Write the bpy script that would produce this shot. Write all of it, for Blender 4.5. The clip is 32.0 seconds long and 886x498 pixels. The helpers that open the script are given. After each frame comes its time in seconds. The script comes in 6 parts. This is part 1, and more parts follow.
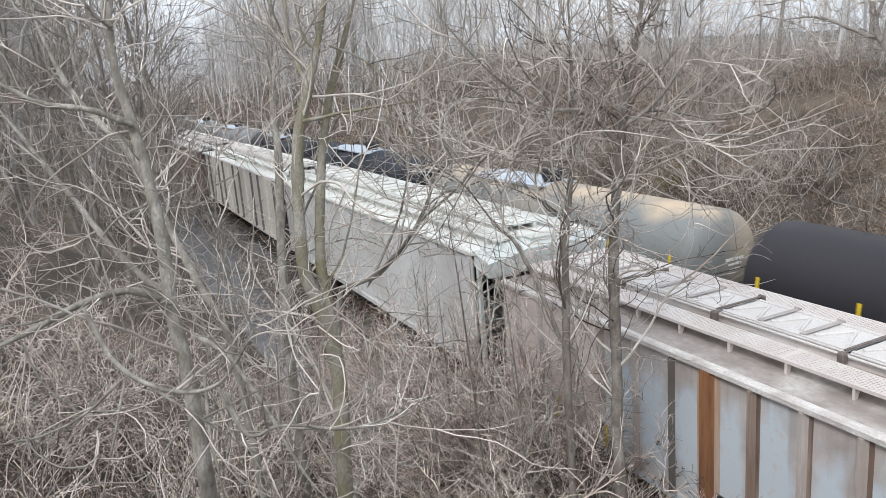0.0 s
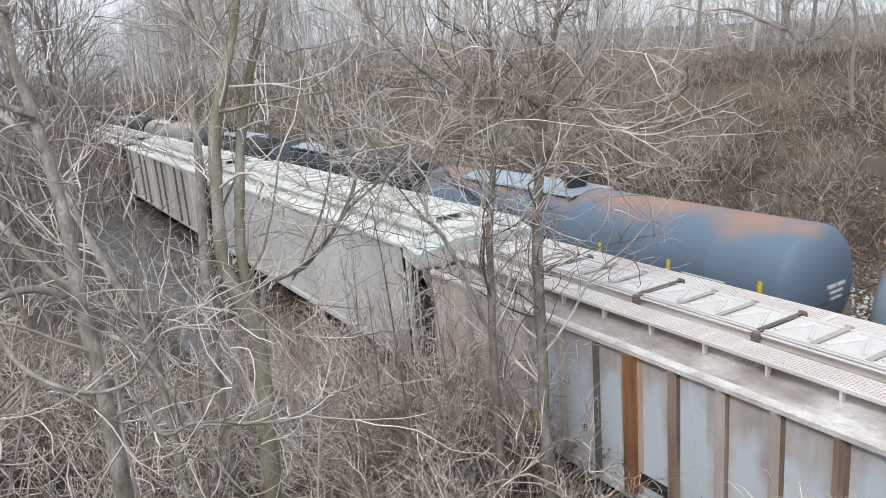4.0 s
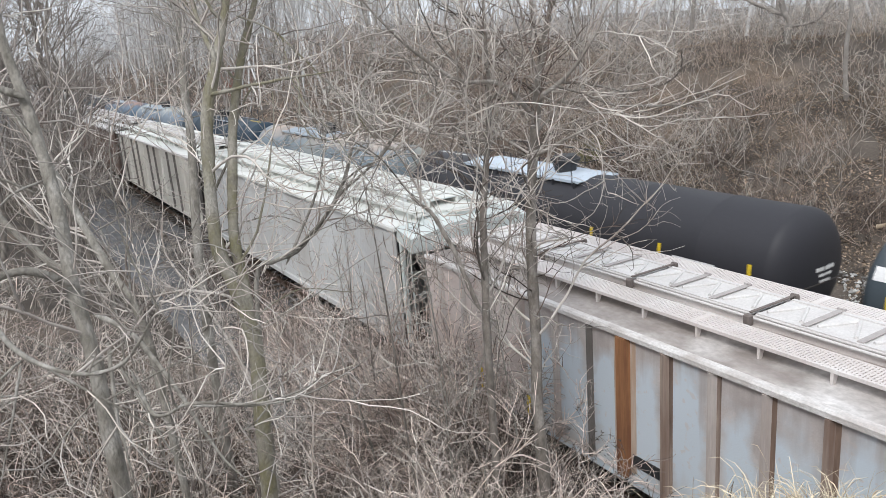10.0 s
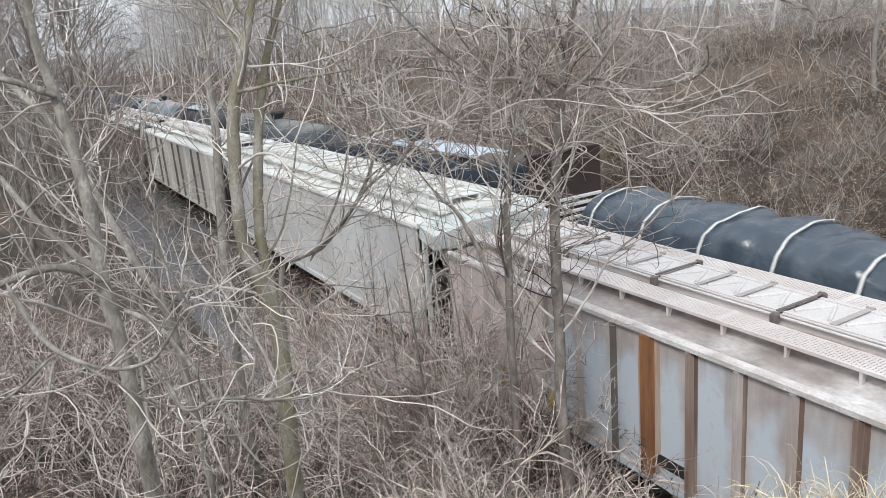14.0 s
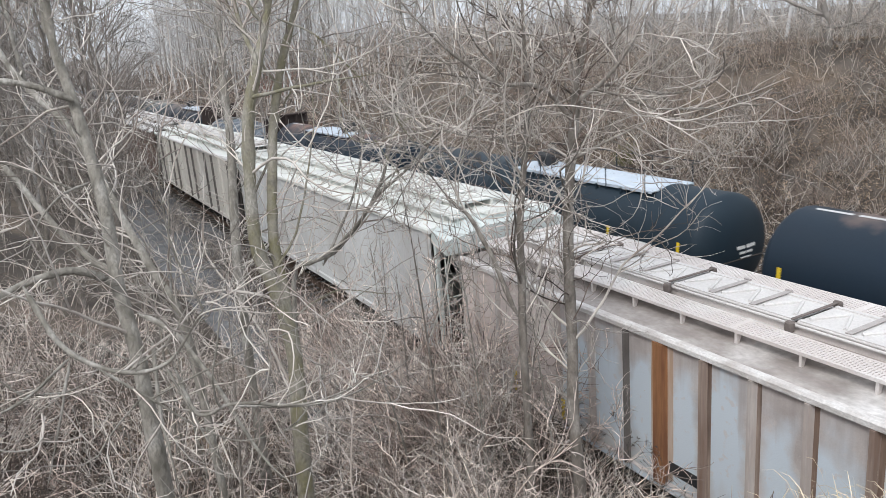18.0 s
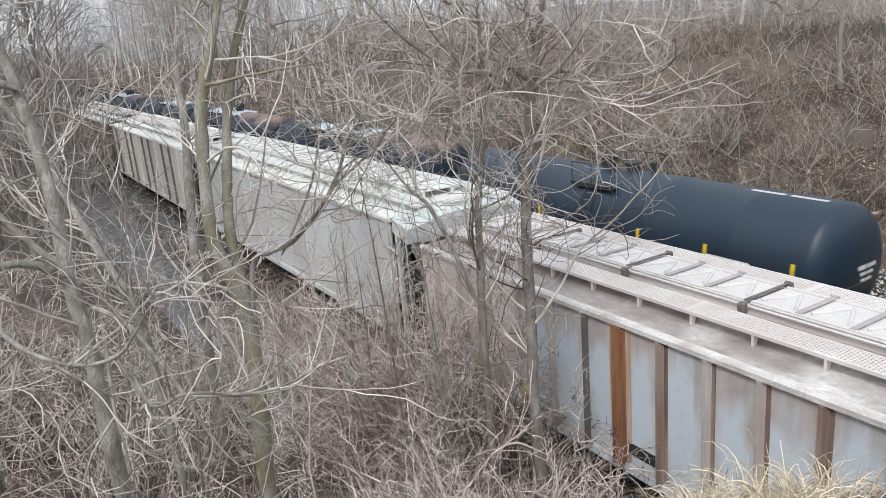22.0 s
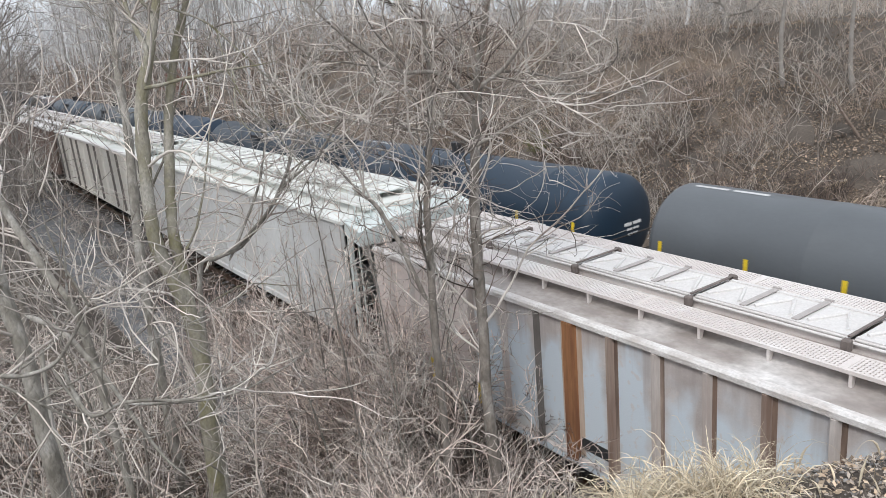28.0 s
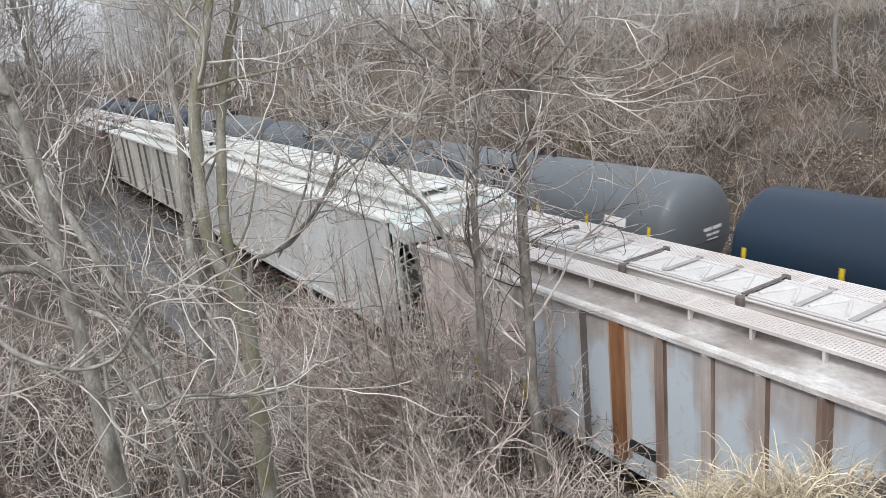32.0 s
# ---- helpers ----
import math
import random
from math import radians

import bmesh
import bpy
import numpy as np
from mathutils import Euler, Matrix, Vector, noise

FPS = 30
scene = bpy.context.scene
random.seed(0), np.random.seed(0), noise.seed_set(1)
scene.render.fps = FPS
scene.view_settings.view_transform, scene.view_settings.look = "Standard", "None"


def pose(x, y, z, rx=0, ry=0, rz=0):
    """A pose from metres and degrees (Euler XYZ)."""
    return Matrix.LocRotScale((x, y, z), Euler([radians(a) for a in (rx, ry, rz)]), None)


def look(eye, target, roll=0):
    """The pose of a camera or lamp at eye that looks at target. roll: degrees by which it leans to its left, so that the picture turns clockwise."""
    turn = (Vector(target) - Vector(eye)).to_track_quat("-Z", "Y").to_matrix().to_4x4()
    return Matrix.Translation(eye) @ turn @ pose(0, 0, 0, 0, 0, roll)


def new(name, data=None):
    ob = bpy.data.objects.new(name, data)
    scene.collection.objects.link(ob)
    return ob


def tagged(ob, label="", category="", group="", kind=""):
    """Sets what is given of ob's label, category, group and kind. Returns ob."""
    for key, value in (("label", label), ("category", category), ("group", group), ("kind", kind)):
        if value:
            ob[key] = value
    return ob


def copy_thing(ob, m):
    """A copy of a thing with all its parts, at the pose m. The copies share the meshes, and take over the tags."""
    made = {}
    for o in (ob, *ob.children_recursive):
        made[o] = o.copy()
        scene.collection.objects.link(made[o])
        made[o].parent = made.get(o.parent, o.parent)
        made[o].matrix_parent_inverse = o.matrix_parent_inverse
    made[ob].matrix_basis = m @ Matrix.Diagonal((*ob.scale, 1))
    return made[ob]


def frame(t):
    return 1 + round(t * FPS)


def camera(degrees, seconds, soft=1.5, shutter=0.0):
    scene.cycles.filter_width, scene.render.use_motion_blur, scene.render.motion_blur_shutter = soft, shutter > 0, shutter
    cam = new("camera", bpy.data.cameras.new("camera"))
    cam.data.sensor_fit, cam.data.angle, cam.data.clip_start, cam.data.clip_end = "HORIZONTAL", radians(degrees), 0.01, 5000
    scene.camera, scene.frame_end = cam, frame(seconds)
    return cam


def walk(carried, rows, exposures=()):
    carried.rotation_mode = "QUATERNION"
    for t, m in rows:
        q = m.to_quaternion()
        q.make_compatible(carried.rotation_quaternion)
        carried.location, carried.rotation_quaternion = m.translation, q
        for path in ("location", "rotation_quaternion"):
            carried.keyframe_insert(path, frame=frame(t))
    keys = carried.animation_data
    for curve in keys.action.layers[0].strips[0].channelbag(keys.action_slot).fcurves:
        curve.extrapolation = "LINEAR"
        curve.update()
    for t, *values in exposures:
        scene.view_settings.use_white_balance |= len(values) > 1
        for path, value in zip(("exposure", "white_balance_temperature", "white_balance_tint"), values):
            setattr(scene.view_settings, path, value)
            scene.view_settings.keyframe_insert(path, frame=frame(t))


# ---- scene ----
cam = camera(59.82, 32.0, 0.8, 0.15)
# seconds, eye x y z, yaw, pitch, roll
ROWS = [
    (0.0, -0.194, 0.146, 8.111, -26.52, -13.56, 4.43),
    (0.5, -0.180, 0.140, 8.111, -27.35, -13.65, 4.38),
    (1.0, -0.163, 0.133, 8.105, -28.25, -13.77, 4.39),
    (1.5, -0.150, 0.128, 8.090, -28.70, -13.87, 4.49),
    (2.0, -0.142, 0.125, 8.079, -29.10, -13.91, 4.17),
    (2.5, -0.130, 0.121, 8.078, -29.73, -13.45, 4.18),
    (3.0, -0.110, 0.112, 8.079, -31.07, -13.88, 4.20),
    (3.5, -0.093, 0.102, 8.077, -31.60, -14.34, 4.48),
    (5.5, -0.077, 0.092, 8.052, -31.49, -14.80, 4.41),
    (6.0, -0.078, 0.092, 8.050, -31.59, -14.93, 4.40),
    (6.5, -0.080, 0.093, 8.047, -31.50, -15.05, 4.45),
    (7.0, -0.083, 0.094, 8.042, -31.57, -16.05, 4.48),
    (7.5, -0.085, 0.095, 8.036, -31.64, -16.37, 4.34),
    (8.0, -0.083, 0.094, 8.033, -31.83, -16.01, 4.55),
    (8.5, -0.081, 0.093, 8.032, -31.97, -15.98, 4.59),
    (9.0, -0.080, 0.093, 8.033, -31.93, -15.99, 4.31),
    (9.5, -0.080, 0.091, 8.035, -32.06, -16.08, 4.38),
    (10.0, -0.083, 0.090, 8.038, -32.02, -15.61, 4.39),
    (10.5, -0.091, 0.093, 8.045, -31.52, -15.24, 4.41),
    (11.0, -0.102, 0.099, 8.050, -31.29, -15.25, 4.56),
    (11.5, -0.110, 0.102, 8.053, -31.19, -15.29, 4.39),
    (12.0, -0.112, 0.103, 8.051, -31.21, -15.83, 4.60),
    (12.5, -0.112, 0.102, 8.046, -31.16, -16.28, 4.56),
    (13.0, -0.112, 0.101, 8.043, -31.04, -15.93, 4.51),
    (13.5, -0.115, 0.103, 8.043, -30.90, -15.80, 4.50),
    (14.0, -0.122, 0.106, 8.044, -30.51, -15.71, 4.69),
    (14.5, -0.130, 0.108, 8.047, -30.39, -15.40, 4.76),
    (15.0, -0.135, 0.110, 8.052, -30.25, -15.15, 4.54),
    (15.5, -0.137, 0.110, 8.057, -30.16, -14.77, 4.54),
    (17.5, -0.139, 0.133, 8.063, -29.73, -15.11, 4.48),
    (18.0, -0.139, 0.135, 8.058, -29.63, -15.32, 4.49),
    (18.5, -0.139, 0.137, 8.052, -29.57, -15.48, 4.54),
    (19.0, -0.140, 0.138, 8.047, -29.56, -15.58, 4.81),
    (19.5, -0.142, 0.137, 8.042, -29.50, -15.62, 4.66),
    (20.0, -0.142, 0.128, 8.036, -29.79, -15.68, 4.88),
    (20.5, -0.134, 0.111, 8.031, -30.38, -15.76, 4.78),
    (21.0, -0.117, 0.092, 8.030, -31.65, -16.10, 5.32),
    (21.5, -0.100, 0.076, 8.033, -31.96, -15.86, 4.67),
    (22.0, -0.087, 0.067, 8.032, -32.41, -16.32, 4.67),
    (22.5, -0.079, 0.062, 8.028, -33.16, -16.12, 4.43),
    (23.0, -0.073, 0.057, 8.024, -33.43, -16.14, 4.51),
    (23.5, -0.066, 0.052, 8.021, -33.58, -16.07, 4.71),
    (24.0, -0.058, 0.046, 8.020, -33.81, -15.79, 4.54),
    (24.5, -0.050, 0.040, 8.021, -34.01, -15.35, 4.80),
    (26.5, -0.010, 0.026, 8.036, -34.63, -15.33, 5.42),
    (27.0, -0.009, 0.017, 8.017, -35.38, -17.21, 5.02),
    (27.5, -0.002, 0.005, 8.003, -36.44, -16.92, 4.80),
    (28.0, 0.000, 0.000, 8.000, -35.77, -16.44, 5.01),
    (28.5, -0.008, 0.006, 8.005, -34.70, -16.05, 5.12),
    (29.0, -0.022, 0.021, 8.012, -33.50, -15.78, 5.73),
    (29.5, -0.037, 0.037, 8.018, -32.82, -15.68, 5.81),
    (30.0, -0.046, 0.046, 8.016, -32.88, -15.88, 5.94),
    (30.5, -0.047, 0.045, 8.011, -33.37, -15.85, 5.61),
    (31.0, -0.048, 0.044, 8.009, -33.24, -16.03, 5.54),
    (31.5, -0.054, 0.045, 8.008, -32.85, -16.01, 5.61),
    (32.0, -0.061, 0.048, 8.006, -32.76, -16.30, 5.65),
]
walk(cam, [(t, pose(x, y, z, 90 + pitch, roll, yaw)) for t, x, y, z, yaw, pitch, roll in ROWS])

# ---- world, sun, exposure ----
world = bpy.data.worlds.new("overcast_sky")
scene.world = world
world.use_nodes = True
wn = world.node_tree
sky = wn.nodes.new("ShaderNodeTexSky")
sky.sky_type, sky.sun_disc = "NISHITA", False
sky.sun_elevation, sky.sun_rotation = radians(50), radians(236)
sky.air_density, sky.dust_density, sky.ozone_density = 1.0, 4.0, 1.0
pale = wn.nodes.new("ShaderNodeHueSaturation")
pale.inputs["Saturation"].default_value = 0.30
pale.inputs["Value"].default_value = 1.0
back = wn.nodes["Background"]
back.inputs["Strength"].default_value = 0.15
wn.links.new(sky.outputs[0], pale.inputs["Color"])
veil = wn.nodes.new("ShaderNodeMix")
veil.data_type = "RGBA"
veil.inputs["Factor"].default_value = 0.75
veil.inputs["B"].default_value = (5.85, 6.25, 6.85, 1)
wn.links.new(pale.outputs[0], veil.inputs["A"])
wn.links.new(veil.outputs["Result"], back.inputs["Color"])
lamp = bpy.data.lights.new("sun", "SUN")
lamp.energy, lamp.angle, lamp.color = 1.5, radians(16), (1.0, 0.985, 0.96)
sun = new("sun", lamp)
sun.matrix_world = look((0, 0, 60), (42, 28, 0))
scene.view_settings.exposure = 0.30


# ---- materials ----
def mat(name, base, rough=0.8, metal=0.0, second=None, scale=6.0, amount=0.5, grain=60.0, grain_amount=0.25, bump=0.2,
        streak=None, island=0.0, coat=0.0, stretch=(1, 1, 1)):
    """A surface with stains at one scale, grain at a second and relief; streak adds a third colour in patches."""
    m = bpy.data.materials.new(name)
    m.use_nodes = True
    nt = m.node_tree
    b = nt.nodes["Principled BSDF"]
    co = nt.nodes.new("ShaderNodeTexCoord")
    mp = nt.nodes.new("ShaderNodeMapping")
    mp.inputs["Scale"].default_value = stretch
    nt.links.new(co.outputs["Object"], mp.inputs[0])

    def noisy(s, detail=4.0):
        n = nt.nodes.new("ShaderNodeTexNoise")
        n.inputs["Scale"].default_value, n.inputs["Detail"].default_value = s, detail
        nt.links.new(mp.outputs[0], n.inputs["Vector"])
        return n.outputs["Fac"]

    def ramp(f, lo, hi):
        r = nt.nodes.new("ShaderNodeMapRange")
        r.inputs["From Min"].default_value, r.inputs["From Max"].default_value = lo, hi
        nt.links.new(f, r.inputs["Value"])
        return r.outputs["Result"]

    def times(f, k):
        r = nt.nodes.new("ShaderNodeMath")
        r.operation = "MULTIPLY"
        nt.links.new(f, r.inputs[0])
        r.inputs[1].default_value = k
        return r.outputs[0]

    def mix(fac, a, c, kind="MIX"):
        x = nt.nodes.new("ShaderNodeMix")
        x.data_type, x.blend_type = "RGBA", kind
        if isinstance(fac, float):
            x.inputs["Factor"].default_value = fac
        else:
            nt.links.new(fac, x.inputs["Factor"])
        for sock, v in ((x.inputs["A"], a), (x.inputs["B"], c)):
            if isinstance(v, tuple):
                sock.default_value = (*v, 1)
            else:
                nt.links.new(v, sock)
        return x.outputs["Result"]

    second = second or tuple(0.6 * c for c in base)
    col = mix(times(ramp(noisy(scale), 0.38, 0.66), amount), base, second)
    if streak:
        col = mix(times(ramp(noisy(scale * 0.45, 6.0), 0.5, 0.68), 0.85), col, streak)
    fine = noisy(grain, 3.0)
    col = mix(times(ramp(fine, 0.3, 0.75), grain_amount), col, tuple(0.45 * c for c in base))
    if island:
        g = nt.nodes.new("ShaderNodeNewGeometry")
        hs = nt.nodes.new("ShaderNodeHueSaturation")
        nt.links.new(ramp(g.outputs["Random Per Island"], 0.0, 1.0), hs.inputs["Value"])
        r = hs.inputs["Value"].links[0].from_node
        r.inputs["To Min"].default_value, r.inputs["To Max"].default_value = 1 - island, 1 + island
        nt.links.new(col, hs.inputs["Color"])
        col = hs.outputs[0]
    nt.links.new(col, b.inputs["Base Color"])
    b.inputs["Roughness"].default_value, b.inputs["Metallic"].default_value = rough, metal
    b.inputs["Coat Weight"].default_value = coat
    if bump:
        bp = nt.nodes.new("ShaderNodeBump")
        bp.inputs["Strength"].default_value, bp.inputs["Distance"].default_value = bump, 0.02
        nt.links.new(fine, bp.inputs["Height"])
        nt.links.new(bp.outputs[0], b.inputs["Normal"])
    return m


BARK = mat("grey_bark", (0.34, 0.318, 0.28), 0.95, second=(0.13, 0.12, 0.098), scale=11, amount=0.8, grain=46, grain_amount=0.6, bump=1.0, streak=(0.53, 0.51, 0.475), stretch=(1, 1, 0.5))
BARK_DARK = mat("brown_bark", (0.25, 0.222, 0.195), 0.95, second=(0.10, 0.088, 0.075), scale=12, amount=0.8, grain=46, grain_amount=0.6, bump=1.0, streak=(0.38, 0.355, 0.325), stretch=(1, 1, 0.5))
BARK_SLIM = mat("pale_brown_bark", (0.36, 0.325, 0.29), 0.95, second=(0.15, 0.132, 0.112), scale=12, amount=0.8, grain=46, grain_amount=0.55, bump=1.0, streak=(0.50, 0.47, 0.43), stretch=(1, 1, 0.5))
BARK_MOSS = mat("mossy_bark", (0.29, 0.27, 0.22), 0.95, second=(0.19, 0.175, 0.085), scale=6, amount=0.85, grain=42, grain_amount=0.6, bump=1.0, streak=(0.44, 0.42, 0.38), stretch=(1, 1, 0.6))
TWIG = mat("pale_twigs", (0.66, 0.615, 0.57), 0.9, second=(0.24, 0.195, 0.165), scale=1.0, amount=0.9, grain=30, bump=0, island=0.5)
# far twigs: distance haze is put into this paler grey
TWIG_HAZED = mat("haze_tinted_twigs", (0.50, 0.48, 0.465), 0.95, second=(0.37, 0.345, 0.325), scale=0.4, grain=9, bump=0, island=0.4)
BRUSH = mat("brush_stems", (0.69, 0.635, 0.585), 0.95, second=(0.29, 0.215, 0.18), scale=1.3, amount=0.9, grain=12, bump=0, island=0.7)
LEAF = mat("fallen_leaves", (0.37, 0.28, 0.205), 0.9, second=(0.17, 0.125, 0.098), scale=0.35, amount=0.9, grain=25, bump=0, island=0.7)
GRASS = mat("dry_grass", (0.70, 0.62, 0.475), 0.85, second=(0.47, 0.385, 0.275), scale=3, amount=0.8, grain=40, bump=0, island=0.45)
SOIL = mat("leafy_soil", (0.140, 0.116, 0.097), 0.98, second=(0.055, 0.047, 0.040), scale=0.6, amount=0.9, grain=13, grain_amount=0.85, bump=1.0, streak=(0.24, 0.185, 0.14))
BALLAST = mat("grey_ballast", (0.225, 0.228, 0.235), 0.95, second=(0.12, 0.12, 0.125), scale=1.6, amount=0.8, grain=10, grain_amount=0.9, bump=1.0)
PEBBLE = mat("grey_pebbles", (0.26, 0.25, 0.24), 0.9, second=(0.14, 0.13, 0.125), scale=9, grain=60, bump=0.3, island=0.5)
TIE = mat("creosote_timber", (0.07, 0.055, 0.042), 0.95, scale=5, grain=40, bump=0.4)
RAIL = mat("rusty_rail", (0.16, 0.09, 0.06), 0.6, 0.6, second=(0.25, 0.22, 0.20), scale=4, grain=60)
DARK_STEEL = mat("sooty_steel", (0.045, 0.042, 0.040), 0.75, 0.2, second=(0.10, 0.065, 0.045), scale=4, grain=40)
PINK_ROOF = mat("dusty_pinkish_paint", (0.66, 0.61, 0.59), 0.75, second=(0.58, 0.53, 0.51), scale=1.6, grain=35, grain_amount=0.2, bump=0.15, streak=(0.78, 0.76, 0.75))
PALE_COVER = mat("dusty_white_covers", (0.68, 0.665, 0.655), 0.7, second=(0.60, 0.57, 0.56), scale=3.0, grain=30, grain_amount=0.3, bump=0.15)
RUSTY_STRAP = mat("rusty_straps", (0.17, 0.145, 0.135), 0.8, 0.2, second=(0.28, 0.24, 0.22), scale=6, grain=50)
RIB_TAN = mat("dusty_tan_ribs", (0.60, 0.565, 0.545), 0.8, second=(0.40, 0.33, 0.295), scale=3.5, amount=0.75, grain=30, grain_amount=0.35, stretch=(1, 1, 0.15))
RIB_RUST = mat("rusted_rib", (0.38, 0.18, 0.08), 0.85, second=(0.12, 0.048, 0.03), scale=4.5, amount=0.95, grain=36, grain_amount=0.4, stretch=(1, 1, 0.10))
PINK_END = mat("dull_pink_steel", (0.72, 0.64, 0.61), 0.8, second=(0.61, 0.52, 0.49), scale=1.5, grain=30)
GREY_CAR = mat("light_grey_paint", (0.635, 0.65, 0.655), 0.65, second=(0.52, 0.505, 0.49), scale=0.8, amount=0.9, grain=20, grain_amount=0.25, bump=0.1, stretch=(1, 1, 0.35), streak=(0.60, 0.585, 0.57))
GREY_ROOF = mat("pale_grey_roof_paint", (0.70, 0.71, 0.685), 0.65, second=(0.54, 0.55, 0.515), scale=1.2, grain=30, grain_amount=0.15, bump=0.1, streak=(0.70, 0.72, 0.68))
CREAM_CAR = mat("cream_grey_paint", (0.68, 0.665, 0.615), 0.7, second=(0.52, 0.49, 0.44), scale=0.9, amount=0.8, grain=20, grain_amount=0.2, stretch=(1, 1, 0.3))
RIB_DARK = mat("grimy_ribs", (0.17, 0.155, 0.145), 0.8, second=(0.10, 0.09, 0.085), scale=2, grain=30)
BROWN_CAR = mat("brown_freight_paint", (0.22, 0.155, 0.13), 0.8, second=(0.14, 0.10, 0.085), scale=0.9, grain=20)
GREEN_END = mat("grey_green_steel", (0.62, 0.67, 0.66), 0.7, second=(0.48, 0.52, 0.51), scale=1.6, grain=30)
YELLOW = mat("yellow_reflector", (0.80, 0.58, 0.03), 0.5, second=(0.70, 0.50, 0.03), scale=8, grain=50, bump=0)
WHITE_MARK = mat("white_lettering", (0.80, 0.80, 0.80), 0.6, scale=20, grain=80, bump=0, second=(0.65, 0.65, 0.65))
YELLOW_MARK = mat("yellow_lettering", (0.62, 0.50, 0.10), 0.6, scale=20, grain=80, bump=0)
PLATFORM = mat("galvanised_platform", (0.53, 0.60, 0.68), 0.5, 0.05, second=(0.42, 0.49, 0.57), scale=1.5, grain=30, grain_amount=0.15, bump=0.05)
PLATE_BLUE = mat("blue_grey_platform", (0.36, 0.43, 0.50), 0.45, 0.1, second=(0.28, 0.34, 0.40), scale=1.5, grain=30, grain_amount=0.15, bump=0.05)
TARP = mat("black_tarpaulin", (0.040, 0.060, 0.085), 0.28, second=(0.075, 0.10, 0.125), scale=1.5, grain=7, bump=0.9)
STRAP_WHITE = mat("white_webbing", (0.75, 0.75, 0.73), 0.7, grain=40, scale=8, second=(0.6, 0.6, 0.58))
BULK_RED = mat("rusty_brown_steel", (0.048, 0.032, 0.029), 0.8, second=(0.022, 0.018, 0.018), scale=2, grain=24)
LOG = mat("cut_wood", (0.46, 0.37, 0.27), 0.85, second=(0.32, 0.245, 0.175), scale=3, grain=30)


def blotched(name, worn, edge, stain):
    """Side sheets: bluish faded paint in a firm-edged patch of its own on each sheet, pinkish dust round it and brown runs from the eave."""
    m = mat(name, edge, 0.7, 0.0, second=stain, scale=2.2, amount=0.7, grain=40, grain_amount=0.22, bump=0.12)
    nt = m.node_tree
    b = nt.nodes["Principled BSDF"]
    old = b.inputs["Base Color"].links[0].from_socket
    co = nt.nodes.new("ShaderNodeTexCoord")
    info = nt.nodes.new("ShaderNodeObjectInfo")

    def mapped(output, loc, scale):
        mp = nt.nodes.new("ShaderNodeMapping")
        mp.inputs["Location"].default_value, mp.inputs["Scale"].default_value = loc, scale
        nt.links.new(co.outputs[output], mp.inputs[0])
        return mp.outputs[0]

    def math_(kind, a, c, d=None):
        n = nt.nodes.new("ShaderNodeMath")
        n.operation = kind
        for sock, v in zip(n.inputs, (a, c, d)):
            if isinstance(v, (int, float)):
                sock.default_value = v
            elif v is not None:
                nt.links.new(v, sock)
        return n.outputs[0]

    def noisy(vector, scale, detail=6.0):
        n = nt.nodes.new("ShaderNodeTexNoise")
        n.noise_dimensions = "4D"
        n.inputs["Scale"].default_value, n.inputs["Detail"].default_value = scale, detail
        nt.links.new(vector, n.inputs["Vector"])
        nt.links.new(math_("MULTIPLY", info.outputs["Random"], 20.0), n.inputs["W"])
        return n.outputs["Fac"]

    def span(f, lo, hi, c, d):
        r = nt.nodes.new("ShaderNodeMapRange")
        for sock, v in zip(("From Min", "From Max", "To Min", "To Max"), (lo, hi, c, d)):
            r.inputs[sock].default_value = v
        nt.links.new(f, r.inputs["Value"])
        return r.outputs["Result"]

    def over(col, fac, colour):
        x = nt.nodes.new("ShaderNodeMix")
        x.data_type = "RGBA"
        nt.links.new(fac, x.inputs["Factor"])
        nt.links.new(col, x.inputs["A"])
        x.inputs["B"].default_value = (*colour, 1)
        return x.outputs["Result"]

    ln = nt.nodes.new("ShaderNodeVectorMath")
    ln.operation = "LENGTH"
    nt.links.new(mapped("Generated", (0, -1.0, -0.72), (0, 2.0, 1.9)), ln.inputs[0])
    near = math_("MULTIPLY_ADD", noisy(mapped("Object", (0, 0, 0), (1, 1, 0.8)), 1.5), 2.4, ln.outputs["Value"])
    col = over(old, span(near, 1.80, 2.30, 0.95, 0.0), worn)
    # small chips back to the dusty colour
    col = over(col, span(noisy(mapped("Object", (0, 0, 0), (1, 1, 1)), 9.0, 8.0), 0.60, 0.66, 0.0, 0.6), edge)
    # runs of brown from the top edge
    height = nt.nodes.new("ShaderNodeSeparateXYZ")
    nt.links.new(co.outputs["Generated"], height.inputs[0])
    runs = math_("MULTIPLY_ADD", noisy(mapped("Object", (0, 0, 0), (1, 1, 0.06)), 7.0, 5.0), 1.5, height.outputs["Z"])
    col = over(col, span(runs, 1.50, 1.95, 0.0, 0.75), stain)
    low = math_("MULTIPLY_ADD", noisy(mapped("Object", (0, 0, 0), (1, 1, 0.25)), 4.0, 5.0), 1.0, math_("MULTIPLY", height.outputs["Z"], -1.1))
    col = over(col, span(low, 0.28, 0.62, 0.0, 0.65), (0.50, 0.475, 0.455))
    nt.links.new(col, b.inputs["Base Color"])
    return m


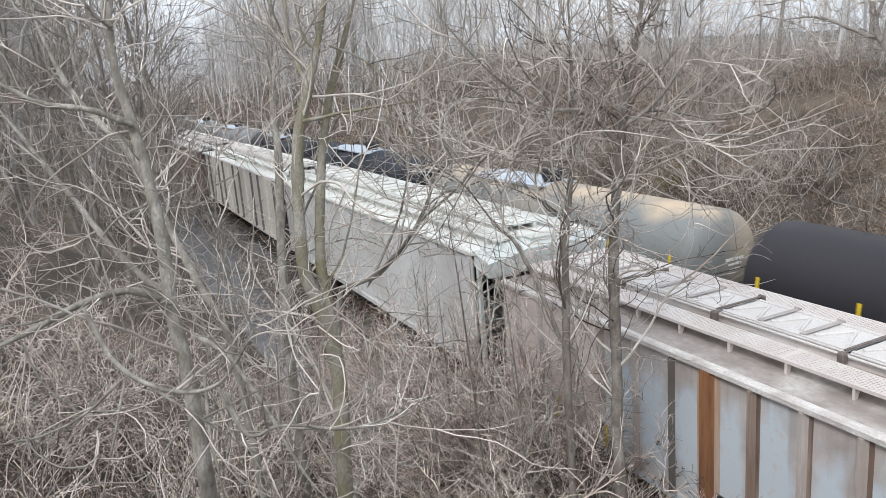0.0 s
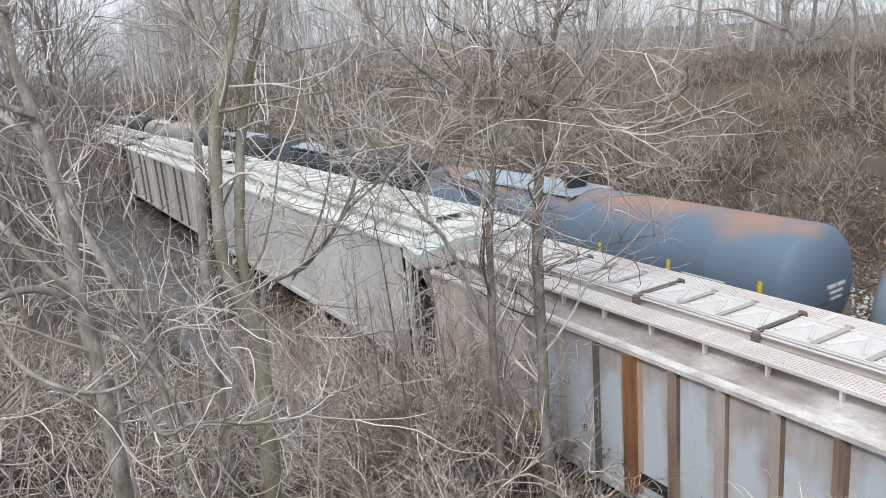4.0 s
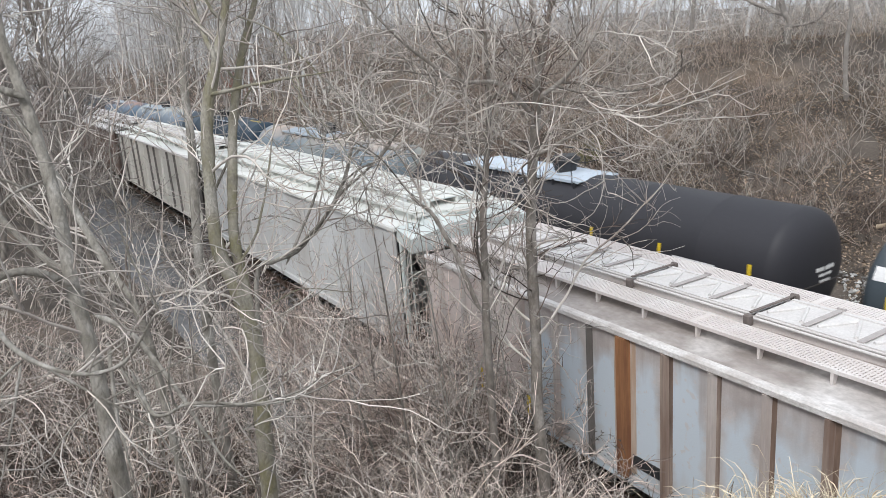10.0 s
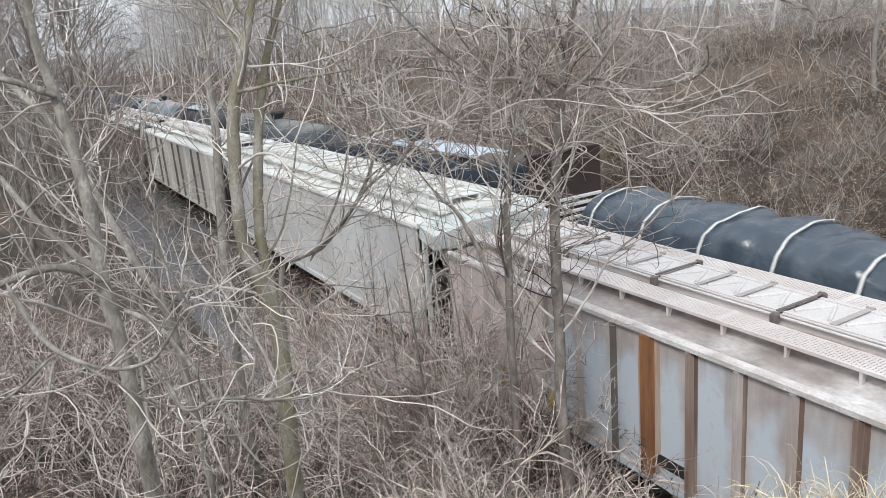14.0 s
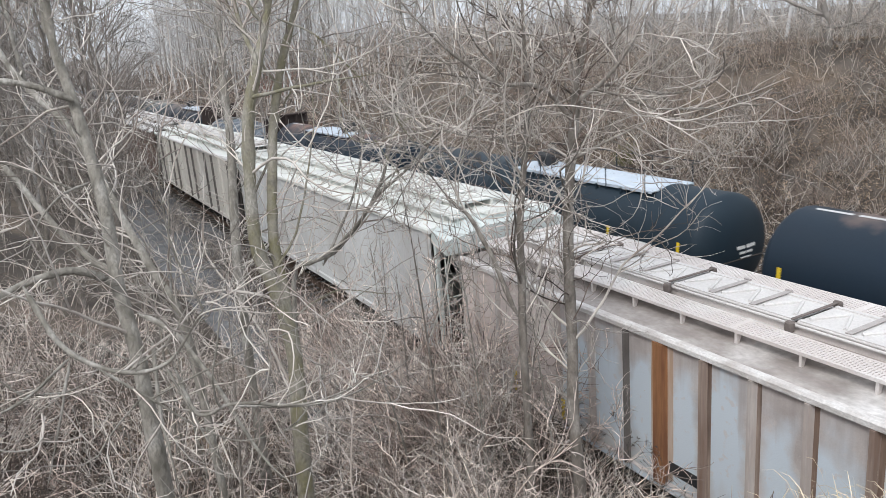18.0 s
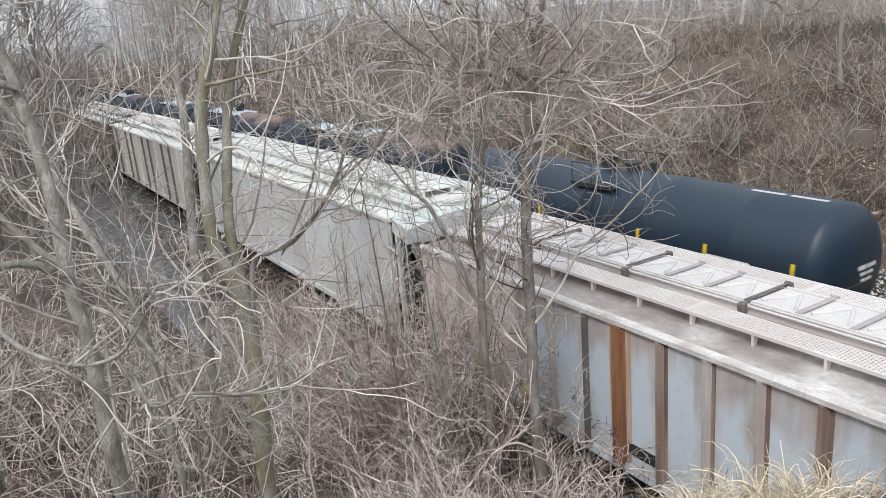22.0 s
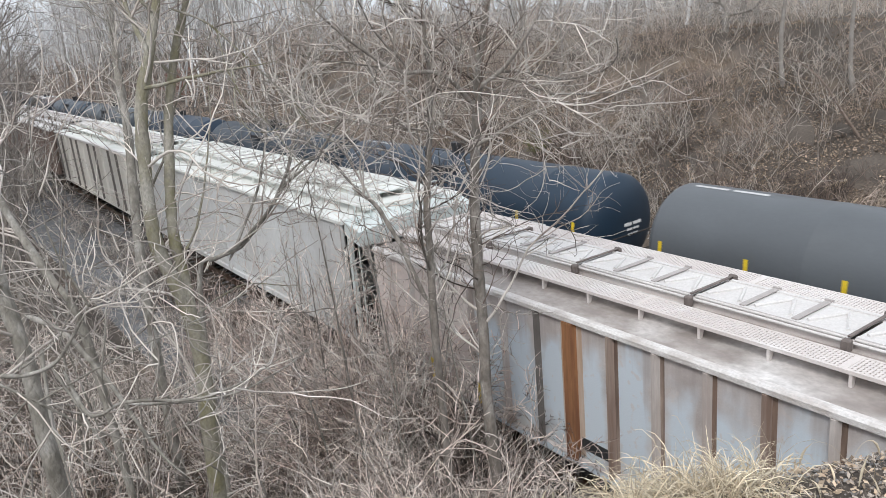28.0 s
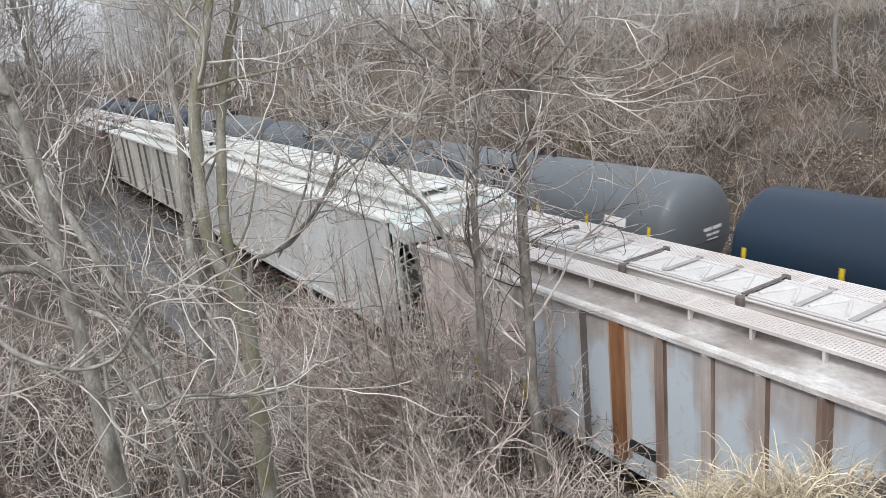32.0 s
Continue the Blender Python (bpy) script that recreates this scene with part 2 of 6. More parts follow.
PANEL_BLOTCH = blotched("blotched_blue_grey_panels", (0.57, 0.645, 0.715), (0.57, 0.53, 0.515), (0.36, 0.315, 0.30))
ROOF_GRIME = mat("grimy_grey_roof", (0.47, 0.43, 0.41), 0.8, second=(0.25, 0.215, 0.195), scale=1.9, amount=0.95, grain=14, grain_amount=0.5, bump=0.3, streak=(0.78, 0.76, 0.75), stretch=(1, 0.7, 1))
STRAP_LIGHT = mat("dusty_grey_straps", (0.45, 0.42, 0.41), 0.8, second=(0.34, 0.31, 0.30), scale=6, grain=50)
BRUSH_RED = mat("reddish_brush_stems", (0.72, 0.64, 0.585), 0.95, second=(0.36, 0.265, 0.225), scale=1.3, amount=0.9, grain=12, bump=0, island=0.75)
PALE_CANE = mat("pale_dead_canes", (0.76, 0.675, 0.615), 0.95, second=(0.46, 0.365, 0.32), scale=1.3, amount=0.9, grain=12, bump=0, island=0.7)
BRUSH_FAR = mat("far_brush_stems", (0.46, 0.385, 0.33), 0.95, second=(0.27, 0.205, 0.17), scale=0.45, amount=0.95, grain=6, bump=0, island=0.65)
BRUSH_GREY = mat("grey_brush_stems", (0.55, 0.505, 0.46), 0.95, second=(0.31, 0.26, 0.225), scale=0.5, amount=0.9, grain=6, bump=0, island=0.5)
CREST = mat("tan_dead_brush", (0.43, 0.37, 0.305), 0.95, second=(0.32, 0.26, 0.21), scale=0.45, amount=0.9, grain=6, bump=0, island=0.5)
BARK_WILD = mat("woodland_bark", (0.35, 0.325, 0.30), 0.95, second=(0.24, 0.215, 0.195), scale=3, amount=0.8, grain=20, grain_amount=0.5, bump=0.6)
PALE_RAIL = mat("pale_grey_tubing", (0.50, 0.48, 0.44), 0.6, 0.1, second=(0.36, 0.33, 0.29), scale=3, grain=30, bump=0)
BRUSH_DIM = mat("dim_brush_stems", (0.50, 0.455, 0.41), 0.95, second=(0.17, 0.13, 0.11), scale=0.9, amount=0.95, grain=12, bump=0, island=0.6)
STRAW = mat("tan_litter", (0.54, 0.48, 0.40), 0.9, second=(0.34, 0.28, 0.225), scale=0.5, grain=25, bump=0, island=0.55)
TARP.node_tree.nodes["Principled BSDF"].inputs["Specular IOR Level"].default_value = 0.8
CHORD = mat("flaking_white_edge", (0.80, 0.785, 0.775), 0.75, second=(0.50, 0.455, 0.43), scale=5, amount=0.95, grain=45, grain_amount=0.5, bump=0.5, streak=(0.62, 0.57, 0.55), stretch=(1, 0.5, 1))
SHOULDER = mat("grey_and_tan_litter", (0.34, 0.295, 0.255), 0.9, second=(0.17, 0.135, 0.11), scale=9, amount=0.9, grain=45, bump=0, island=0.8)
# bluish-grey tint painted on the farthest stems in place of haze
HAZE_TINT_WOODS = mat("haze_tinted_woods", (0.66, 0.66, 0.665), 0.95, second=(0.54, 0.53, 0.525), scale=0.2, grain=5, bump=0, island=0.3)
BLACK_STEEL = mat("black_painted_steel", (0.030, 0.032, 0.036), 0.6, 0.1, second=(0.055, 0.055, 0.058), scale=4, grain=40)
STREAK = mat("pale_brown_rust", (0.115, 0.095, 0.085), 0.8, second=(0.07, 0.065, 0.065), scale=3, amount=0.9, grain=12, grain_amount=0.7, bump=0)
CREST_PALE = mat("pale_crest_brush", (0.60, 0.53, 0.465), 0.95, second=(0.45, 0.375, 0.32), scale=0.45, amount=0.9, grain=6, bump=0, island=0.5)
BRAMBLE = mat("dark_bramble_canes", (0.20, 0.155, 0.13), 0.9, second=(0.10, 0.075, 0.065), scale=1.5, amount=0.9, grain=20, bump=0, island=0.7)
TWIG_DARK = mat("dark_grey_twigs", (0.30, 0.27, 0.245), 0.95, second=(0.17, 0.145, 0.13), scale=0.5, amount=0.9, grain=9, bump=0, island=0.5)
WEED = mat("dark_dead_weeds", (0.13, 0.115, 0.105), 0.95, second=(0.06, 0.052, 0.048), scale=3, amount=0.9, grain=20, bump=0, island=0.6)
LEAF_TAN = mat("tan_leaf_litter", (0.33, 0.255, 0.19), 0.9, second=(0.13, 0.10, 0.08), scale=0.6, amount=0.9, grain=25, bump=0, island=0.75)
LITTER_GREY = mat("greyish_leaf_litter", (0.56, 0.50, 0.44), 0.9, second=(0.33, 0.28, 0.24), scale=1.2, amount=0.9, grain=25, bump=0, island=0.6)
LEAF_PALE = mat("curled_dead_leaves", (0.50, 0.40, 0.29), 0.9, second=(0.24, 0.17, 0.125), scale=6, amount=0.9, grain=25, bump=0, island=0.7)
STONE = mat("pale_crushed_stone", (0.50, 0.50, 0.49), 0.95, second=(0.30, 0.29, 0.28), scale=2.5, amount=0.8, grain=11, grain_amount=0.4, bump=0.5, island=0.5)
STRIPE = mat("pale_grey_stripe", (0.58, 0.58, 0.58), 0.7, second=(0.42, 0.42, 0.42), scale=4, grain=30, bump=0)
PLATE_GREY = mat("grey_platform", (0.42, 0.48, 0.54), 0.45, 0.1, second=(0.33, 0.38, 0.43), scale=1.5, grain=30, grain_amount=0.15, bump=0.05)
OLIVE = mat("olive_needles", (0.17, 0.17, 0.075), 0.9, second=(0.24, 0.215, 0.10), scale=2, grain=20, bump=0, island=0.4)
RED_TWIG = mat("reddish_twigs", (0.36, 0.20, 0.16), 0.9, second=(0.27, 0.15, 0.12), scale=1, grain=20, bump=0, island=0.4)
RIB_STREAK = mat("rust_streaked_rib", (0.46, 0.38, 0.33), 0.85, second=(0.20, 0.13, 0.10), scale=5, amount=0.95, grain=36, grain_amount=0.4, stretch=(1, 1, 0.10))
RUST_HALO = mat("orange_rust_stain", (0.56, 0.47, 0.40), 0.8, second=(0.42, 0.27, 0.17), scale=5, amount=0.95, grain=30, grain_amount=0.25, bump=0.1, stretch=(1, 1, 0.14))
# streaky rust and the rib's shade in one brown
RUST_SHADE = mat("brown_rust_and_shade", (0.24, 0.165, 0.128), 0.85, second=(0.10, 0.068, 0.055), scale=6, amount=0.95, grain=40, grain_amount=0.5, stretch=(1, 1, 0.12), streak=(0.42, 0.34, 0.29))


def tank_paint(name, base, top=None, rough=0.42, patch=None, tilt=0.0, high=0.0):
    """Tank paint: dull colour, grime in long streaks, dust or rust on the upper side where it gathers in patches."""
    m = mat(name, tuple(0.68 * c for c in base), rough, 0.0, second=tuple(0.5 * c + 0.008 for c in base), scale=0.7, amount=0.7, grain=16, grain_amount=0.12, bump=0.06, stretch=(1, 0.45, 1), streak=patch)
    m.node_tree.nodes["Principled BSDF"].inputs["Specular IOR Level"].default_value = 0.22 if rough > 0.5 else 0.42
    if top:
        nt = m.node_tree
        b = nt.nodes["Principled BSDF"]
        old = b.inputs["Base Color"].links[0].from_socket
        co = nt.nodes.new("ShaderNodeTexCoord")
        sep = nt.nodes.new("ShaderNodeSeparateXYZ")
        n = nt.nodes.new("ShaderNodeTexNoise")
        n.inputs["Scale"].default_value, n.inputs["Detail"].default_value = 0.5, 5.0
        nt.links.new(co.outputs["Object"], sep.inputs[0])
        nt.links.new(co.outputs["Object"], n.inputs["Vector"])
        add = nt.nodes.new("ShaderNodeMath")
        add.operation = "MULTIPLY_ADD"
        add.inputs[1].default_value = 3.2
        nt.links.new(n.outputs["Fac"], add.inputs[0])
        slant = nt.nodes.new("ShaderNodeMath")
        slant.operation = "MULTIPLY_ADD"
        slant.inputs[1].default_value = -tilt
        nt.links.new(sep.outputs["Y"], slant.inputs[0])
        nt.links.new(sep.outputs["Z"], slant.inputs[2])
        nt.links.new(slant.outputs[0], add.inputs[2])
        r = nt.nodes.new("ShaderNodeMapRange")
        r.inputs["From Min"].default_value, r.inputs["From Max"].default_value = 4.72 + high, 5.45 + 0.6 * high
        r.inputs["To Max"].default_value = 0.9
        nt.links.new(add.outputs[0], r.inputs["Value"])
        x = nt.nodes.new("ShaderNodeMix")
        x.data_type = "RGBA"
        nt.links.new(r.outputs["Result"], x.inputs["Factor"])
        nt.links.new(old, x.inputs["A"])
        x.inputs["B"].default_value = (*top, 1)
        nt.links.new(x.outputs["Result"], b.inputs["Base Color"])
    return m


# ---- mesh helpers ----
def mesh_np(name, verts, quads, smooth=True):
    """A mesh from arrays of corners and of four-sided faces."""
    me = bpy.data.meshes.new(name)
    verts, quads = np.asarray(verts, np.float32), np.asarray(quads, np.int32)
    me.vertices.add(len(verts))
    me.vertices.foreach_set("co", verts.ravel())
    me.loops.add(quads.size)
    me.loops.foreach_set("vertex_index", quads.ravel())
    me.polygons.add(len(quads))
    me.polygons.foreach_set("loop_start", np.arange(0, quads.size, 4, dtype=np.int32))
    me.polygons.foreach_set("loop_total", np.full(len(quads), 4, np.int32))
    me.polygons.foreach_set("use_smooth", np.full(len(quads), smooth, bool))
    me.update(calc_edges=True)
    return me


def unit(v):
    return v / np.maximum(np.linalg.norm(v, axis=-1, keepdims=True), 1e-9)


def tubes(P, R, sides=4):
    """Tapered tubes along the paths P (n, k, 3) with the radii R (n, k): corners and faces."""
    n, k, _ = P.shape
    t = unit(np.gradient(P, axis=1))
    ref = np.zeros_like(t)
    ref[..., 0] = 1.0
    steep = np.abs(t[..., 0]) > 0.8
    ref[steep] = (0, 1, 0)
    u = unit(np.cross(t, ref))
    v = np.cross(t, u)
    a = np.arange(sides) * 2 * np.pi / sides
    ring = u[:, :, None] * np.cos(a)[:, None] + v[:, :, None] * np.sin(a)[:, None]
    V = (P[:, :, None] + ring * R[:, :, None, None]).reshape(-1, 3)
    i = np.arange(n * k * sides).reshape(n, k, sides)
    A, B = i[:, :-1], i[:, 1:]
    F = np.stack([A, np.roll(A, -1, 2), np.roll(B, -1, 2), B], -1).reshape(-1, 4)
    return V, F


def merged(pieces):
    V, F, o = [], [], 0
    for v, f in pieces:
        V.append(v)
        F.append(np.asarray(f) + o)
        o += len(v)
    return np.concatenate(V), np.concatenate(F)


def sprout(P, R, n, length, rng, k=5, spread=0.9, lift=0.25, wobble=0.22, low=0.2, thin=0.5, floor=0.0015):
    """n side shoots on the paths P: places, directions and lengths at random, bent upwards by lift."""
    m, kk, _ = P.shape
    reach = np.linalg.norm(np.diff(P, axis=1), axis=2).sum(1)
    who = rng.choice(m, n, p=reach / reach.sum())
    u = low + (1 - low) * rng.random(n) ** 0.8
    s = u * (kk - 1)
    j = np.minimum(s.astype(int), kk - 2)
    w = (s - j)[:, None]
    p0 = P[who, j] * (1 - w) + P[who, j + 1] * w
    r0 = R[who, j] * (1 - w[:, 0]) + R[who, j + 1] * w[:, 0]
    tan = unit(P[who, j + 1] - P[who, j])
    side = unit(np.cross(tan, rng.normal(size=(n, 3))))
    ang = spread * (0.6 + 0.7 * rng.random(n))[:, None]
    d = unit(tan * np.cos(ang) + side * np.sin(ang))
    size = length * (0.35 + 0.9 * rng.random(n)) * (1.15 - 0.6 * u)
    step = (size / (k - 1))[:, None]
    Q = np.empty((n, k, 3))
    Q[:, 0] = p0
    curl = 1.5 * wobble / k ** 0.5 * rng.normal(size=(n, 3))
    for a in range(1, k):
        d = unit(d + curl + 0.5 * wobble * rng.normal(size=(n, 3)) + np.array((0, 0, 2.0 * lift)) * (a / k) / (k - 1))
        curl = 0.8 * curl + 0.25 * wobble * rng.normal(size=(n, 3))
        Q[:, a] = Q[:, a - 1] + d * step
    r1 = np.maximum(np.minimum(r0 * thin, 0.0074 * size + 0.001), floor)
    RR = r1[:, None] * np.linspace(1.0, 0.3, k)[None] ** 0.85
    return Q, np.maximum(RR, floor * 0.5)


def curve_path(points, k):
    """k places on a smooth line through the points, one every equal share of its points."""
    p = np.array(points, float)
    p = np.vstack([2 * p[0] - p[1], p, 2 * p[-1] - p[-2]])
    out = []
    for s in np.linspace(0, len(points) - 1, k):
        i = min(int(s), len(points) - 2)
        f = s - i
        a, b, c, d = p[i:i + 4]
        out.append(0.5 * (2 * b + (c - a) * f + (2 * a - 5 * b + 4 * c - d) * f * f + (3 * b - a - 3 * c + d) * f ** 3))
    return np.array(out)


def part(name, bm, material, parent, label=""):
    """Link a bmesh, or a mesh, as one mesh object under a thing or a part."""
    if isinstance(bm, bmesh.types.BMesh):
        me = bpy.data.meshes.new(name)
        bm.to_mesh(me)
        bm.free()
    else:
        me = bm
    if not me.materials:
        me.materials.append(material)
    ob = new(name, me)
    ob.parent = parent
    return tagged(ob, label)


def thing(name, label, category, group="", kind="", at=None):
    ob = new(name)
    if at is not None:
        ob.matrix_basis = at
    return tagged(ob, label, category, group, kind)


def box(bm, x0, x1, y0, y1, z0, z1, bevel=0.0):
    r = bmesh.ops.create_cube(bm, size=1.0)
    bmesh.ops.scale(bm, vec=(x1 - x0, y1 - y0, z1 - z0), verts=r["verts"])
    bmesh.ops.translate(bm, vec=((x0 + x1) / 2, (y0 + y1) / 2, (z0 + z1) / 2), verts=r["verts"])
    if bevel:
        es = list({e for v in r["verts"] for e in v.link_edges})
        bmesh.ops.bevel(bm, geom=es, offset=bevel, segments=1, affect="EDGES")
    return bm


def boxed(x0, x1, y0, y1, z0, z1, bevel=0.0):
    return box(bmesh.new(), x0, x1, y0, y1, z0, z1, bevel)


def rod(bm, a, b, r, n=8, r2=None):
    """A round bar from a to b."""
    a, b = Vector(a), Vector(b)
    m = Matrix.Translation((a + b) / 2) @ (b - a).to_track_quat("Z", "Y").to_matrix().to_4x4()
    bmesh.ops.create_cone(bm, cap_ends=True, segments=n, radius1=r, radius2=r if r2 is None else r2, depth=(b - a).length, matrix=m)
    return bm


def prism(profile, y0, y1):
    """A closed outline in x, z drawn out along y."""
    bm = bmesh.new()
    a = [bm.verts.new((x, y0, z)) for x, z in profile]
    b = [bm.verts.new((x, y1, z)) for x, z in profile]
    n = len(profile)
    for i in range(n):
        bm.faces.new((a[i], a[(i + 1) % n], b[(i + 1) % n], b[i]))
    bm.faces.new(a[::-1])
    bm.faces.new(b)
    bmesh.ops.recalc_face_normals(bm, faces=bm.faces)
    return bm


# ---- the ground ----
TRACK_NEAR, TRACK_FAR = 9.22, 15.75
rng = np.random.default_rng(7)


def rise(x, y):
    """Height of the ground: the flat cutting, the far bank, the near bank and the shoulder where the camera stands."""
    x, y = np.asarray(x, float), np.asarray(y, float)
    flat = np.full(np.broadcast(x, y).shape, -0.45)
    wave = 0.5 * np.sin(x * 0.31 + y * 0.17) + 0.4 * np.sin(y * 0.23 - x * 0.11) + 0.25 * np.sin(x * 0.9 + y * 0.7)
    u = np.clip((x - 19.0) / 15.0, 0, None)
    far = -0.45 + np.where(u < 1, 6.7 * u, 6.7 + 0.8 * (1 - np.exp(-(u - 1)))) + 0.25 * wave * np.clip(u * 3, 0, 1) * np.clip((58 - x) / 14, 0, 1)
    v = np.clip((4.0 - x) / 15.0, 0, None)
    near = -0.45 + np.where(v < 1, 7.5 * v, 7.5 + 1.0 * (1 - np.exp(-(v - 1)))) + 0.2 * wave * np.clip(v * 3, 0, 1)
    hill = 5 * np.clip((y - 200) / 200, 0, 1) ** 2 * np.clip((np.abs(x - 12.5) - 8) / 10, 0, 1)
    far = far + (0.6 + 0.4 * np.sin(y * 0.045) + 0.3 * np.sin(y * 0.11 + 1)) * np.clip((x - 60) / 70, 0, 1) ** 1.2
    near, far = near + hill * (x < 12), far + hill * (x > 12)
    d = 0.4 * x + 0.91 * y - 2.20
    shoulder = np.minimum(np.minimum(6.25, 6.25 - 1.0 * d), 6.25 - 1.5 * (x - 3.4)) + 0.03 * wave
    return np.maximum(np.maximum(flat, far), np.maximum(near, shoulder))


def build_ground():
    xs = np.concatenate([np.linspace(-300, -40, 14), np.arange(-38, -2, 0.8), np.arange(-2, 5.5, 0.1), np.arange(5.6, 60, 0.8), np.linspace(62, 400, 18)])
    ys = np.concatenate([np.linspace(-700, -20, 30), np.arange(-18, -3, 0.9), np.arange(-2.8, 4, 0.1), np.arange(4.2, 90, 0.9), np.linspace(92, 1200, 50)])
    X, Y = np.meshgrid(xs, ys)
    Z = rise(X, Y)
    fine = ((X > -2.5) & (X < 6)) | ((Y > -3.5) & (Y < 4.5))
    rough = np.where(fine, 0.008, np.where(Z > -0.3, 0.10, 0.02))
    Z = Z + rough * rng.normal(size=Z.shape) * (np.abs(X) < 60)
    i = np.arange(X.size).reshape(X.shape)
    F = np.stack([i[:-1, :-1], i[:-1, 1:], i[1:, 1:], i[1:, :-1]], -1).reshape(-1, 4)
    me = mesh_np("ground", np.stack([X, Y, Z], -1).reshape(-1, 3), F)
    me.materials.append(SOIL)
    tagged(new("ground", me), "brown leafy soil of a railway cutting with steep banks", "ground", kind="structure")


build_ground()


def build_track(x, name):
    bed = prism([(x - 2.3, -0.6), (x + 2.3, -0.6), (x + 1.55, -0.19), (x - 1.55, -0.19)], -700, 1150)
    me = bpy.data.meshes.new("ballast")
    bed.to_mesh(me)
    bed.free()
    me.materials.append(BALLAST)
    tagged(new("ballast_" + name, me), "grey crushed-stone ballast bed under the track", "ballast", kind="structure")
    for s in (-0.755, 0.755):
        c = x + s
        rail = prism([(c - 0.07, -0.17), (c + 0.07, -0.17), (c + 0.07, -0.155), (c + 0.012, -0.13), (c + 0.012, -0.045), (c + 0.036, -0.035), (c + 0.036, 0),
                      (c - 0.036, 0), (c - 0.036, -0.035), (c - 0.012, -0.045), (c - 0.012, -0.13), (c - 0.07, -0.155)], -700, 1150)
        me = bpy.data.meshes.new("rail")
        rail.to_mesh(me)
        rail.free()
        me.materials.append(RAIL)
        tagged(new("rail", me), "rusty steel rail on timber ties", "rail", "rails of the " + name + " track", "structure")
    ys = np.arange(-120, 260, 0.53)
    base = np.array([(a, b, c) for a in (-1.3, 1.3) for b in (-0.11, 0.11) for c in (-0.3, -0.17)])
    q = np.array([(0, 1, 3, 2), (4, 6, 7, 5), (0, 4, 5, 1), (2, 3, 7, 6), (1, 5, 7, 3), (0, 2, 6, 4)])
    V = (base[None] + np.stack([np.full(len(ys), x), ys, 0 * ys], -1)[:, None]).reshape(-1, 3)
    F = (q[None] + 8 * np.arange(len(ys))[:, None, None]).reshape(-1, 4)
    me = mesh_np("ties", V, F, False)
    me.materials.append(TIE)
    tagged(new("ties_" + name, me), "dark creosoted timber ties in the ballast", "ties", kind="stuff")


build_track(TRACK_NEAR, "near")
build_track(TRACK_FAR, "far")

bm = bmesh.new()
vs = [bm.verts.new(c) for c in ((4.3, 16, -0.405), (7.0, 16, -0.4), (7.0, 300, -0.4), (4.3, 300, -0.405))]
bm.faces.new(vs)
me = bpy.data.meshes.new("gravel_path")
bm.to_mesh(me)
bm.free()
me.materials.append(BALLAST)
tagged(new("gravel_path", me), "bluish-grey gravel strip beside the standing hopper cars", "gravel path", kind="structure")


def build_stones():
    """Pale crushed stone lying loose beside the far track, up to the foot of the bank."""
    r = np.random.default_rng(12)
    n = 16000
    x, y = 17.2 + 3.6 * r.random(n), 1 + 44 * r.random(n) ** 1.3
    base = np.array([(1, 0, 0), (0, 1, 0), (-1, 0, 0), (0, -1, 0), (0, 0, 0.8), (0, 0, -0.8)], float)
    V = base[None] * (0.035 + 0.05 * r.random((n, 1, 1)) ** 2) * (0.6 + 0.8 * r.random((n, 6, 1))) + np.stack([x, y, rise(x, y) + 0.04], -1)[:, None]
    tri = (np.array([(0, 1, 4), (1, 2, 4), (2, 3, 4), (3, 0, 4), (1, 0, 5), (2, 1, 5), (3, 2, 5), (0, 3, 5)])[None] + 6 * np.arange(n)[:, None, None]).reshape(-1, 3)
    me = bpy.data.meshes.new("crushed_stone")
    me.from_pydata(V.reshape(-1, 3).tolist(), [], tri.tolist())
    me.materials.append(STONE)
    tagged(new("crushed_stone", me), "pale crushed stone beside the far track", "stones", kind="stuff")


build_stones()


# ---- freight cars: shared parts ----
def wheel_mesh():
    bm = bmesh.new()
    rod(bm, (-0.80, 0, 0.46), (0.80, 0, 0.46), 0.08, 10)
    for s in (-1, 1):
        rod(bm, (s * 0.72, 0, 0.46), (s * 0.82, 0, 0.46), 0.46, 24)
        rod(bm, (s * 0.69, 0, 0.46), (s * 0.72, 0, 0.46), 0.49, 24)
    me = bpy.data.meshes.new("wheelset")
    bm.to_mesh(me)
    bm.free()
    me.materials.append(RAIL)
    return me


def truck_mesh():
    bm = bmesh.new()
    for s in (-1, 1):
        x0, x1 = (0.93, 1.07) if s > 0 else (-1.07, -0.93)
        f = prism([(-1.15, 0.55), (-1.15, 0.40), (-0.55, 0.36), (-0.35, 0.22), (0.35, 0.22), (0.55, 0.36), (1.15, 0.40), (1.15, 0.55), (0.6, 0.72), (-0.6, 0.72)], x0, x1)
        bmesh.ops.rotate(f, verts=f.verts, cent=(0, 0, 0), matrix=Matrix.Rotation(radians(-90), 3, "Z"))
        tmp = bpy.data.meshes.new("tmp")
        f.to_mesh(tmp)
        f.free()
        bm.from_mesh(tmp)
        bpy.data.meshes.remove(tmp)
    box(bm, -1.0, 1.0, -0.2, 0.2, 0.45, 0.72, 0.02)
    me = bpy.data.meshes.new("truck")
    bm.to_mesh(me)
    bm.free()
    me.materials.append(DARK_STEEL)
    return me


